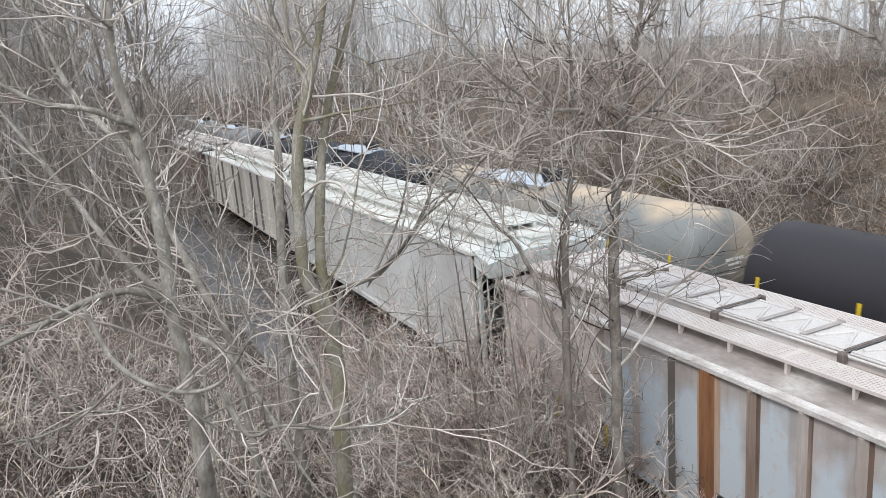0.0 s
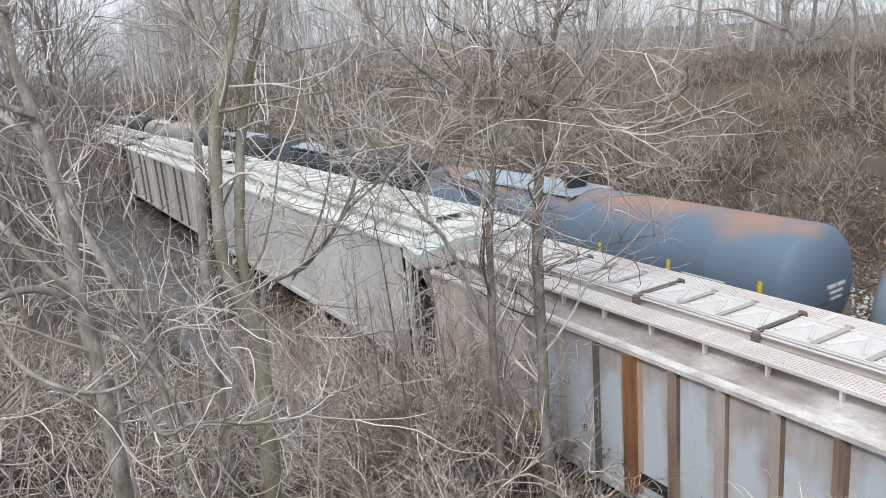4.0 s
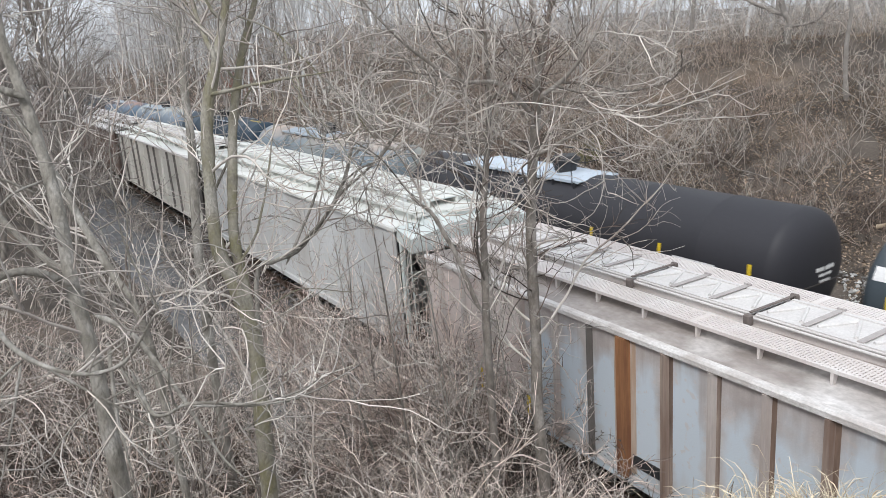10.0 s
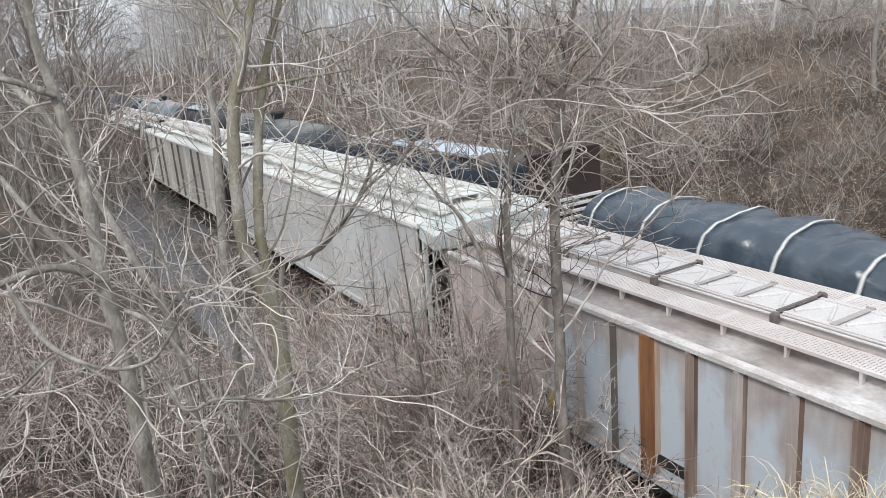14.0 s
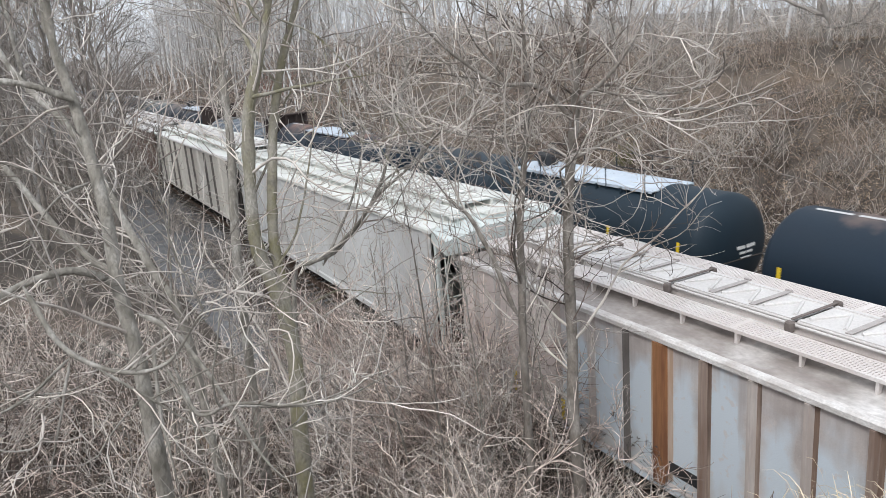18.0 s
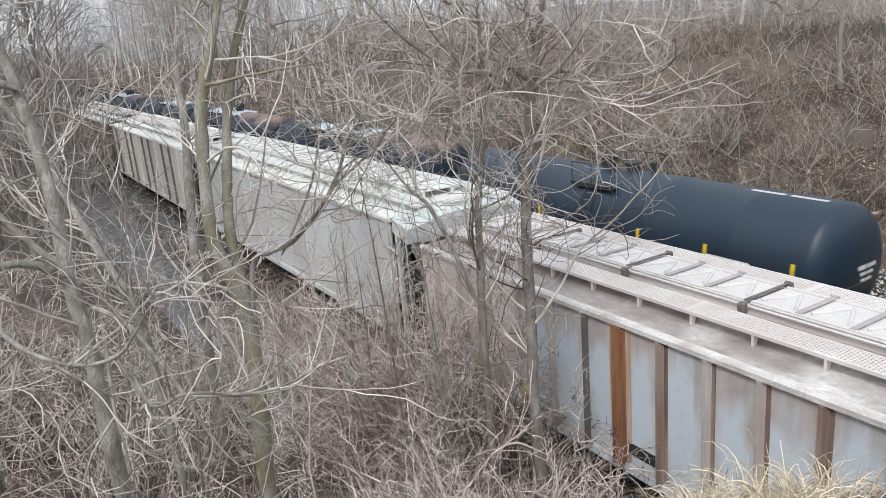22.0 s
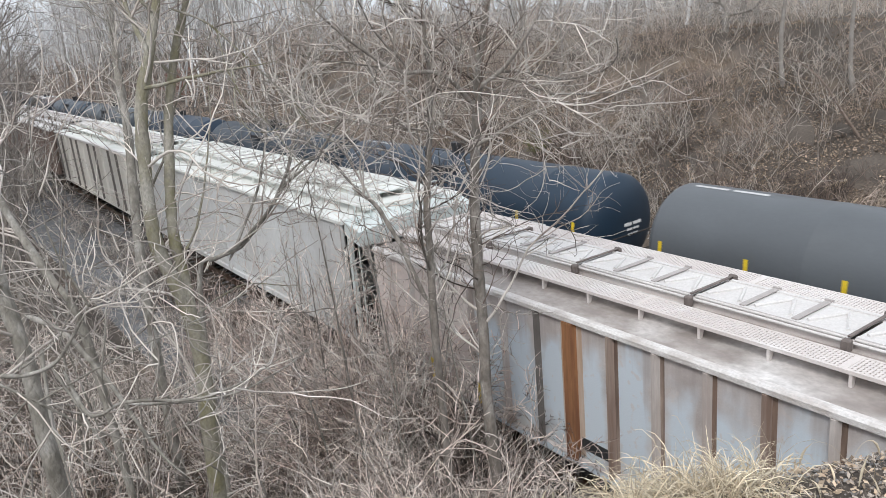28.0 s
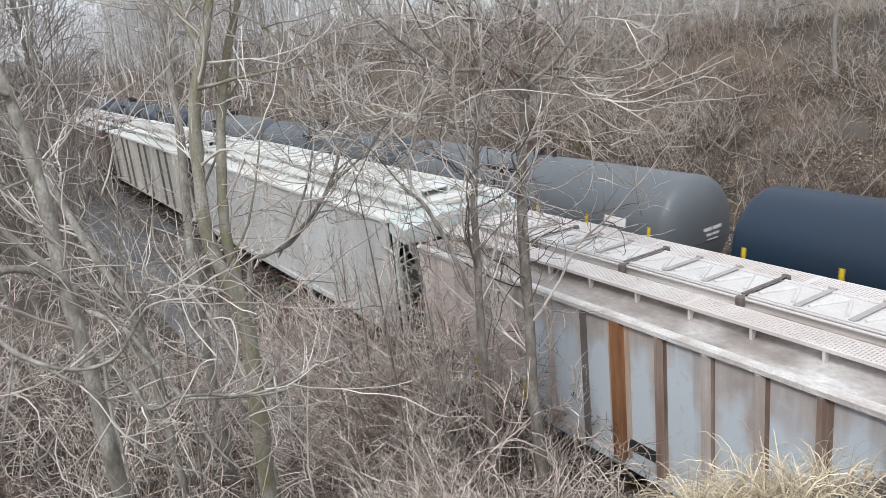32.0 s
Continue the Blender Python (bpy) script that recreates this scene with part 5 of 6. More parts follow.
TREES["cherry"].append(limb([(2.61, 12.43, 0.02), (2.67, 12.54, 4.18), (2.87, 12.93, 5.45), (3.13, 13.39, 7.13), (3.29, 13.81, 8.46), (3.63, 14.2, 10.0)], 0.114, 0.079))

TREES["maple"].append(limb([(0.07, 5.55, 6.09), (0.33, 5.45, 5.84), (0.66, 5.35, 5.51), (0.93, 5.25, 5.39), (1.4, 5.15, 5.44)], 0.013, 0.005))
TREES["maple"].append(limb([(0.48, 5.4, 6.03), (0.56, 5.3, 5.78), (0.64, 5.2, 5.5), (0.76, 5.1, 5.2)], 0.014, 0.006))
TREES["maple"].append(limb([(0.87, 5.3, 5.66), (1.23, 5.25, 5.56), (1.61, 5.2, 5.52), (2.07, 5.15, 5.64), (2.41, 5.1, 5.87)], 0.013, 0.005))
TREES["maple"].append(limb([(0.31, 5.4, 5.88), (0.06, 5.35, 5.69), (-0.18, 5.3, 5.42)], 0.011, 0.006))
TREES["maple"].append(limb([(-0.08, 5.7, 6.16), (-0.37, 5.65, 5.98), (-0.63, 5.6, 5.92), (-0.88, 5.5, 5.97), (-1.13, 5.4, 6.04)], 0.016, 0.008))
TREES["maple"].append(limb([(-0.09, 5.7, 6.13), (-0.22, 5.6, 5.78), (-0.38, 5.5, 5.38)], 0.014, 0.008))
TREES["maple"].append(limb([(-0.67, 5.8, 6.55), (-0.58, 5.75, 6.21), (-0.39, 5.7, 5.95), (-0.27, 5.6, 5.77)], 0.01, 0.004))
TREES["maple"].append(limb([(-0.39, 5.9, 6.65), (-0.63, 5.8, 6.64), (-0.94, 5.7, 6.72)], 0.012, 0.006))
TREES["maple"].append(limb([(0.3, 7.6, 8.35), (0.32, 7.8, 8.64), (0.36, 8.0, 9.05)], 0.03, 0.02))
TREES["maple"].append(limb([(0.37, 7.1, 7.14), (0.12, 6.9, 7.09), (-0.07, 6.8, 6.93), (-0.21, 6.7, 6.7)], 0.016, 0.006))
TREES["sycamore"].append(limb([(6.72, 8.75, 7.28), (6.89, 8.6, 7.05), (7.29, 8.4, 6.97), (7.77, 8.2, 7.06), (8.14, 8.0, 7.41), (8.45, 7.9, 7.72)], 0.022, 0.008))
TREES["sycamore"].append(limb([(6.57, 8.65, 6.27), (5.81, 8.6, 6.61), (4.88, 8.5, 6.84), (4.37, 8.45, 7.0), (3.81, 8.4, 7.09)], 0.02, 0.007))
TREES["ash"].append(limb([(2.89, 9.4, 8.43), (3.23, 9.2, 8.24), (3.48, 9.0, 7.91), (3.85, 8.9, 7.45), (4.23, 8.8, 6.97)], 0.02, 0.007))
TREES["sycamore"].append(limb([(6.59, 8.7, 6.5), (7.22, 8.9, 6.81), (7.74, 9.0, 7.4), (8.05, 9.1, 8.03), (8.59, 9.2, 8.66)], 0.022, 0.008))
TREES["sycamore"].append(limb([(5.73, 8.6, 6.92), (5.38, 8.5, 7.4), (5.3, 8.4, 7.96), (5.51, 8.3, 8.42), (5.7, 8.3, 8.88)], 0.018, 0.008))
TREES["sycamore"].append(limb([(6.69, 8.9, 7.57), (6.21, 8.95, 7.99), (5.72, 9.0, 8.39), (5.38, 9.1, 8.84)], 0.018, 0.007))


def build_near_trees():
    bare_tree("forked_tree", "grey forked tree with sagging bare boughs on the bank", TREES["maple"], BARK, 11, 46, 170, 260, 1.9, 0.05, fine=0.0031)
    bare_tree("twin_trunk_tree", "mossy grey tree with two bare stems", TREES["ash"], BARK_MOSS, 12, 46, 220, 420, 2.4, 0.2, fine=0.0038)
    bare_tree("slender_tree", "slender brownish bare tree with a dense pale crown", TREES["sycamore"], BARK_DARK, 13, 90, 560, 1250, 2.6, 0.05, fine=0.0043, crown=BARK_SLIM, low_twigs=120)
    bare_tree("leaning_tree", "thin leaning bare tree behind the brush", TREES["hazel"], BARK, 14, 46, 260, 560, 2.2, 0.15, fine=0.0046)
    bare_tree("slanting_tree", "grey slanting bare tree at the edge of the cutting", TREES["willow"], BARK, 15, 40, 190, 420, 2.2, 0.2, fine=0.0038)
    bare_tree("straight_tree", "straight grey bare tree near the gravel", TREES["cherry"], BARK, 16, 40, 210, 450, 2.4, 0.3, fine=0.0044)
    ridge = [limb([(33.6, 23.3, 5.4), (33.7, 23.5, 7.2), (33.75, 23.9, 8.2), (33.75, 24.5, 10.7)], 0.21, 0.16),
             limb([(33.75, 24.0, 8.0), (33.75, 23.7, 9.2), (34.0, 23.2, 11.2)], 0.13, 0.08),
             limb([(33.75, 23.7, 7.6), (33.6, 25.5, 8.4), (33.5, 27.0, 8.9), (33.2, 28.7, 8.9)], 0.14, 0.06),
             limb([(33.8, 23.5, 7.1), (34.0, 22.0, 7.5), (34.2, 21.2, 9.7)], 0.09, 0.05)]
    bare_tree("ridge_tree", "grey bare tree with level limbs on the far bank", ridge, BARK_WILD, 18, 50, 240, 600, 2.4, 0.3, "woodland trees", 0.009)
    r = np.random.default_rng(77)
    thicket_stems = [(4.9, 8.5), (5.35, 8.95), (6.05, 8.3), (4.6, 9.1), (5.6, 9.6)]
    for k in range(16 + len(thicket_stems)):
        x, y = thicket_stems[k - 16] if k >= 16 else (0.8 + 5.4 * r.random(), 8.0 + 8.0 * r.random())
        z, hgt = float(rise(x, y)), 2.5 + 3.2 * r.random() + (2.0 if k >= 16 else 0)
        dx, dy = 0.35 * r.normal(size=2)
        stem = [(x, y, z - 0.1), (x + 0.3 * dx, y + 0.3 * dy, z + 0.35 * hgt), (x + 0.8 * dx, y + 0.5 * dy, z + 0.7 * hgt), (x + 1.2 * dx, y + dy, z + hgt)]
        bare_tree("sapling", "thin grey-brown bare sapling among the brush", [limb(stem, 0.022 + 0.014 * r.random(), 0.008)], BARK_DARK if k % 2 else BARK, 100 + k, 12, 36, 70, 1.4, 0.3, "saplings on the near bank", 0.0034)


build_near_trees()


def wild_tree(seed, height, bark, twig, full=True, name="woodland_tree"):
    """A prototype of the bare woodland trees farther off, standing on its origin."""
    r = np.random.default_rng(seed)
    t = thing(name, "bare grey woodland tree on the bank", "tree", "woodland trees")
    k = 10
    lean = r.normal(size=2) * 0.08
    z = np.linspace(-0.4, height, k)
    T = np.stack([lean[0] * z + 0.10 * np.cumsum(r.normal(size=k)), lean[1] * z + 0.10 * np.cumsum(r.normal(size=k)), z], -1)[None]
    R = (0.0088 * height * np.linspace(1.0, 0.16, k) * (1 + 0.25 * (np.arange(k) == 0)))[None]
    part("trunk", mesh_np("trunk", *tubes(T, R, 8)), bark, t)
    a, ra = sprout(T, R, 20, height * 0.36, r, 8, 0.75, 0.55, 0.16, 0.22, 0.5, 0.014)
    b, rb = sprout(a, ra, 110 if full else 80, height * 0.17, r, 5, 0.7, 0.4, 0.2, 0.12, 0.6, 0.010 if full else 0.014)
    c, rc = sprout(b, rb, 340 if full else 130, height * 0.09, r, 3, 0.7, 0.3, 0.22, 0.1, 0.7, 0.008 if full else 0.013)
    tagged(part("crown", mesh_np("crown", *merged([tubes(a, ra, 4), tubes(b, rb, 3), tubes(c, rc, 3)])), twig, t, "leafless hazy crown of twigs"), kind="stuff")
    return t


def build_woods():
    r = np.random.default_rng(21)
    # the farther crowns take the haze-tinted twig colour
    protos = [wild_tree(30 + i, hgt, BARK_WILD, TWIG_HAZED) for i, hgt in enumerate((13, 16, 11, 18, 9, 14, 7, 12))]
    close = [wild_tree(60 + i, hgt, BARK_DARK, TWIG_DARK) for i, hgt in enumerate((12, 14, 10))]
    light = [wild_tree(50 + i, hgt, BARK_WILD, TWIG_HAZED, False) for i, hgt in enumerate((13, 16, 18, 12))]
    spots = []
    for _ in range(72):                       # far bank and the level behind it
        y = 12 + 130 * r.random() ** 1.2
        spots.append(((27 if y < 60 else 22) + 11 * r.random() ** 0.8, y))
    for _ in range(28):
        spots.append((38 + 50 * r.random(), 25 + 240 * r.random()))
    for _ in range(74):                       # near bank
        spots.append((0.5 - 22 * r.random() ** 1.2, 32 + 98 * r.random()))
    for _ in range(28):
        spots.append((3.4 - 9 * r.random(), 34 + 60 * r.random()))
    for _ in range(14):
        spots.append((-14 + 17 * r.random(), 80 + 80 * r.random()))
    for _ in range(30):                       # crest of the far bank in the distance
        spots.append((30 + 12 * r.random(), 55 + 170 * r.random()))
    for _ in range(3):
        spots.append((-3.5 - 7 * r.random(), 22 + 16 * r.random()))
    spots += [(0.6, 44.0), (1.4, 52.0), (2.6, 27.0), (3.6, 38.0), (3.0, 33.0), (3.7, 47.0), (3.9, 60.0)]
    for _ in range(6):
        spots.append((-0.5 + 3.2 * r.random(), 19 + 22 * r.random()))
    used = set()
    for x, y in spots:
        z = float(rise(x, y))
        m = pose(x, y, z - 0.1, 0, 0, 360 * r.random())
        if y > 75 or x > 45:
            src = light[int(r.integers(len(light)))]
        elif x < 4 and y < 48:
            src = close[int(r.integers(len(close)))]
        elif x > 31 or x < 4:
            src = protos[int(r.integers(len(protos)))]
        else:
            src = protos[(2, 4, 6)[int(r.integers(3))]]
        if src not in used:
            used.add(src)
            src.matrix_basis = m
        else:
            copy_thing(src, m)


build_woods()


def stems(x, y, length, rng, k=6, droop=0.5, lean=0.5, radius=0.006, kink=0.14):
    """Upright or arching stems that grow from the ground at x, y."""
    n = len(x)
    L = length * (0.45 + 0.8 * rng.random(n))
    d = unit(np.stack([lean * rng.normal(size=n), lean * rng.normal(size=n), np.ones(n)], -1))
    P = np.empty((n, k, 3))
    P[:, 0] = np.stack([x, y, rise(x, y) - 0.08], -1)
    for a in range(1, k):
        d = unit(d + kink * rng.normal(size=(n, 3)) + np.array((0, 0, -droop)) * (a / k) ** 1.5)
        P[:, a] = P[:, a - 1] + d * (L / (k - 1))[:, None]
    R = (radius * (0.6 + 0.8 * rng.random(n)))[:, None] * np.linspace(1, 0.35, k)[None]
    return P, R


def build_brush():
    r = np.random.default_rng(5)

    def thicket(name, label, x, y, length, twigs, mat_, twig_len, radius, floor, droop=0.5, sides=4, k=7):
        P, R = stems(x, y, length, r, k, droop, 0.5, radius, 0.13)
        a, ra = sprout(P, R, twigs, twig_len, r, k - 2, 0.8, 0.35, 0.36, 0.1, 0.7, floor)
        b, rb = sprout(a, ra, twigs, twig_len * 0.5, r, 3, 0.8, 0.3, 0.36, 0.1, 0.7, floor)
        me = mesh_np(name, *merged([tubes(P, R, sides), tubes(a, ra, 3), tubes(b, rb, 3)]))
        me.materials.append(mat_)
        tagged(new(name, me), label, "brush", kind="stuff")

    def clumped(n, x0, x1, y0, y1, clumps, width):
        """Places in loose clumps, so that gaps stay between them."""
        cx, cy = x0 + (x1 - x0) * r.random(clumps), y0 + (y1 - y0) * r.random(clumps)
        k = r.integers(clumps, size=n)
        return np.clip(cx[k] + width * r.normal(size=n), x0, x1), np.clip(cy[k] + width * r.normal(size=n), y0, y1)

    x, y = clumped(430, 0.8, 6.9, 5.8, 13.0, 70, 0.36)       # slope below the camera
    thicket("near_brush", "tangled pale reddish-brown leafless brush on the near slope", x, y, 1.9, 1100, BRUSH, 1.05, 0.015, 0.0096)
    # dark stems added to stand in for shade between the pale ones
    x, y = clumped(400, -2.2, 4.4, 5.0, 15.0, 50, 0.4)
    thicket("shady_brush", "dark brown leafless stems added as shade under the pale brush", x, y, 1.5, 2200, BRAMBLE, 0.8, 0.010, 0.0056)
    x, y = clumped(420, 2.0, 6.6, 12.0, 19.0, 44, 0.4)
    thicket("low_brush", "low grey-brown leafless brush beside the gravel", x, y, 1.3, 1900, BRUSH, 0.75, 0.011, 0.0062)
    x, y = clumped(520, -5.0, 1.4, 7.0, 20.0, 60, 0.45)
    thicket("bank_brush", "tangled grey-brown leafless brush on the bank", x, y, 2.0, 2000, BRUSH, 1.0, 0.012, 0.0080)
    x, y = clumped(380, -6.5, 1.0, 9.0, 25.0, 40, 0.5)
    thicket("russet_brush", "reddish-brown leafless brush on the bank", x, y, 1.7, 1300, BRUSH_RED, 0.9, 0.012, 0.0080)
    x, y = clumped(150, 5.3, 7.3, 8.9, 13.4, 40, 0.3)
    thicket("trackside_brush", "reddish bare brush against the hopper cars", x, y, 3.0, 1000, BRUSH_RED, 1.0, 0.014, 0.0090, 0.15)
    x, y = clumped(150, 5.7, 7.2, 11.0, 14.9, 24, 0.3)
    thicket("gap_brush", "reddish bare brush standing before the gap between two hopper cars", x, y, 3.7, 1400, BRUSH_RED, 0.9, 0.012, 0.0080, 0.1)
    x, y = clumped(380, 3.0, 6.8, 44.0, 80.0, 34, 0.8)
    thicket("verge_brush", "brown bare brush growing up to the standing cars", x, y, 3.6, 3600, BRUSH_DIM, 1.3, 0.018, 0.011, 0.3)
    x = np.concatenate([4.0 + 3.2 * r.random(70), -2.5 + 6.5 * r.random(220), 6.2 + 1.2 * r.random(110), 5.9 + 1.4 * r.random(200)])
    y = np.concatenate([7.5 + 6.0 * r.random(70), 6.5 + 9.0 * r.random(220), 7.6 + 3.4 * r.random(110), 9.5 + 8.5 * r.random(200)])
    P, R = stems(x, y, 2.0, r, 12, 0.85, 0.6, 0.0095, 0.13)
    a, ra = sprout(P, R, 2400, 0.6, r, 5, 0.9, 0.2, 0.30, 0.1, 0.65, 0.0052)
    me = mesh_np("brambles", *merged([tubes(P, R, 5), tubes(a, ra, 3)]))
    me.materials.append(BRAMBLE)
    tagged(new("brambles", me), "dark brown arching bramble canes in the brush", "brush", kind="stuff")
    x, y = clumped(230, -3.0, 6.6, 6.0, 14.0, 60, 0.8)       # long arching canes
    P, R = stems(x, y, 2.6, r, 14, 0.8, 0.6, 0.0085, 0.07)
    a, ra = sprout(P, R, 1000, 0.9, r, 7, 0.8, 0.4, 0.22, 0.1, 0.6, 0.0048)
    me = mesh_np("arching_canes", *merged([tubes(P, R, 5), tubes(a, ra, 4)]))
    me.materials.append(TWIG)
    tagged(new("arching_canes", me), "pale arching canes and vines over the brush", "brush", kind="stuff")
    x, y = clumped(1300, -14, 3.8, 26, 86, 90, 1.4)
    thicket("left_brush", "brown leafless brush along the gravel strip", x, y, 2.6, 7000, BRUSH_DIM, 1.1, 0.014, 0.009)
    x, y = clumped(1900, 19.6, 33, 3, 50, 60, 0.7)
    thicket("far_brush", "reddish-brown leafless brush and saplings on the far bank", x, y, 1.4, 5600, BRUSH_FAR, 0.7, 0.012, 0.0088, 0.25, 3, 5)
    x, y = clumped(1200, 20.5, 36, 3, 50, 45, 0.8)
    thicket("grey_brush", "grey hazy shrubs on the far bank", x, y, 2.0, 5200, BRUSH_GREY, 0.9, 0.012, 0.0085, 0.15, 3, 5)
    x, y = clumped(600, 19.5, 25, 3, 40, 24, 0.6)
    thicket("dusky_brush", "dark brown tangled shrubs at the foot of the far bank", x, y, 1.3, 4200, BRAMBLE, 0.7, 0.013, 0.010, 0.35, 3, 5)
    x, y = clumped(1500, 19.3, 36, 3, 50, 80, 0.6)
    thicket("tawny_brush", "tawny dead weeds and brush on the far bank", x, y, 0.8, 2400, CREST, 0.5, 0.011, 0.0085, 0.3, 3, 5)
    n = 3600
    x, y = 30 + 22 * r.random(n), 6 + 90 * r.random(n)
    thicket("crest_brush", "tan upright dead brush along the crest", x, y, 1.4, 7000, CREST_PALE, 0.7, 0.013, 0.012, 0.1, 3, 5)
    n = 3000
    x, y = 19.5 + 30 * r.random(n), 60 + 200 * r.random(n) ** 1.3
    thicket("distant_brush", "hazy brown brush along the distant track", x, y, 3.6, 8000, BRUSH_FAR, 1.7, 0.034, 0.028, 0.3, 3, 6)
    # both thickets behind the far bank carry haze in their stem colour
    n = 2000
    x, y = 35 + 30 * r.random(n), 14 + 120 * r.random(n)
    thicket("plateau_brush", "thicket on the level behind the far bank, coloured pale for haze", x, y, 2.8, 3600, TWIG_HAZED, 1.2, 0.022, 0.018, 0.05, 3, 5)
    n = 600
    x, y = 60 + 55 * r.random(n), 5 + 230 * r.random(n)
    thicket("far_thicket", "thicket far behind the cutting, coloured grey for haze", x, y, 6.0, 2400, TWIG_HAZED, 2.6, 0.055, 0.040, 0.05, 3, 5)
    x, y = clumped(300, 5.4, 7.5, 5.6, 13.0, 40, 0.35)
    thicket("dry_weeds", "pale straw-coloured weeds below the hopper car", x, y, 0.95, 1200, GRASS, 0.4, 0.007, 0.0052, 0.4, 4, 6)
    x, y = clumped(700, 6.2, 7.5, 13.0, 44.0, 50, 0.5)
    thicket("track_weeds", "dry weeds and brush along the near rail", x, y, 1.0, 3000, BRUSH_DIM, 0.5, 0.009, 0.006, 0.4, 3, 5)
    x, y = clumped(170, 6.7, 7.45, 6.9, 10.6, 26, 0.22)
    P, R = stems(x, y, 2.5, r, 12, 0.25, 0.25, 0.0055, 0.10)
    a, ra = sprout(P, R, 1100, 0.42, r, 5, 0.8, 0.3, 0.3, 0.35, 0.8, 0.0034)
    b, rb = sprout(a, ra, 1500, 0.07, r, 3, 0.8, 0.2, 0.3, 0.3, 1.0, 0.0060)
    me = mesh_np("dark_weeds", *merged([tubes(P, R, 4), tubes(a, ra, 3), tubes(b, np.maximum(rb, 0.007), 4)]))
    me.materials.append(WEED)
    tagged(new("dark_weeds", me), "dark dead weeds with seed heads before the hopper's side", "weeds", kind="stuff")
    x, y = clumped(40, 6.5, 7.4, 8.4, 10.4, 18, 0.2)
    thicket("panel_brush", "bare brown twigs standing before the hopper's side", x, y, 3.0, 900, BRUSH_RED, 0.7, 0.010, 0.0062, 0.2)
    x, y = clumped(50, 6.4, 7.4, 8.6, 11.0, 20, 0.2)
    thicket("dark_stems", "dark brown stems standing before the hopper's side", x, y, 3.2, 700, BRAMBLE, 0.8, 0.011, 0.0066, 0.2)
    x, y = clumped(240, 4.4, 7.0, 5.4, 9.0, 50, 0.3)
    thicket("slope_foot_brush", "pale tangled brush at the foot of the near slope", x, y, 1.4, 1500, BRUSH, 0.9, 0.014, 0.0098, 0.5)
    x, y = clumped(210, 4.0, 7.3, 7.4, 13.0, 40, 0.35)
    thicket("pale_tangle", "pale tan tangled brush and dead canes beside the track", x, y, 1.6, 1000, PALE_CANE, 0.9, 0.013, 0.0096, 0.5)
    x, y = clumped(110, 6.1, 7.1, 11.3, 13.5, 16, 0.25)
    thicket("tall_brush", "tall reddish twigs before the gap between the hoppers", x, y, 4.4, 1100, BRUSH_RED, 1.0, 0.014, 0.0098, 0.1)
    x, y = clumped(190, 5.9, 7.4, 5.6, 10.4, 40, 0.25)
    thicket("sill_brush", "pale bare brush below the near hopper's sill", x, y, 1.25, 1300, BRUSH, 0.6, 0.011, 0.0078, 0.4)
    x, y = clumped(420, 5.6, 7.3, 12.6, 24.0, 46, 0.3)
    thicket("foot_brush", "brown bare brush hiding the foot of the grey hopper", x, y, 1.8, 2600, BRUSH_RED, 0.7, 0.011, 0.0066, 0.25)
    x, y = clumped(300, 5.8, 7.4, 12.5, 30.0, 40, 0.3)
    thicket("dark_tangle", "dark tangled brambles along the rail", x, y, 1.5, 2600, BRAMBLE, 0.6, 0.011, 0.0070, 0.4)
    x, y = clumped(260, 3.8, 6.6, 14.0, 30.0, 40, 0.3)
    thicket("gravel_brush", "scattered grey-brown brush on the gravel", x, y, 1.0, 1500, BRUSH, 0.6, 0.010, 0.0072, 0.3)
    # shrubs running down the slope, clear of the hopper's sill
    n = 210
    y = 5.3 + 3.4 * r.random(n)
    x = y * (0.34 + 0.33 * r.random(n))
    thicket("slope_shrubs", "pale pinkish-brown leafless shrubs running down the near slope", x, y, 2.3, 2600, PALE_CANE, 0.85, 0.010, 0.0054, 0.35)
    # woods behind both crests, too many to count; haze is put into their colour
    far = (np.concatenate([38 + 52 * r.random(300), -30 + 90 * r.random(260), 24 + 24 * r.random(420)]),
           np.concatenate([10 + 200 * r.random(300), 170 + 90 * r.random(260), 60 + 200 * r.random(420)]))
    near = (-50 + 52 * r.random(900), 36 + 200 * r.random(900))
    for name, label, (x, y), m in (("distant_woods", "bare woods behind the crest of the cutting, coloured pale for haze", far, HAZE_TINT_WOODS),
                                   ("hillside_woods", "bare woods on the near side of the cutting, coloured grey for haze", near, TWIG_HAZED)):
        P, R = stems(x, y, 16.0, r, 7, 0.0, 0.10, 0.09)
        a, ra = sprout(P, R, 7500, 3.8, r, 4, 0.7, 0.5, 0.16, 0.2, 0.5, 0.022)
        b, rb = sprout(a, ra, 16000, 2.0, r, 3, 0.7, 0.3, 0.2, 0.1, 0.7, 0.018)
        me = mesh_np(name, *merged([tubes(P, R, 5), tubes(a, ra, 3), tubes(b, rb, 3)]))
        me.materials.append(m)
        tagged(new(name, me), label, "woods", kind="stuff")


build_brush()


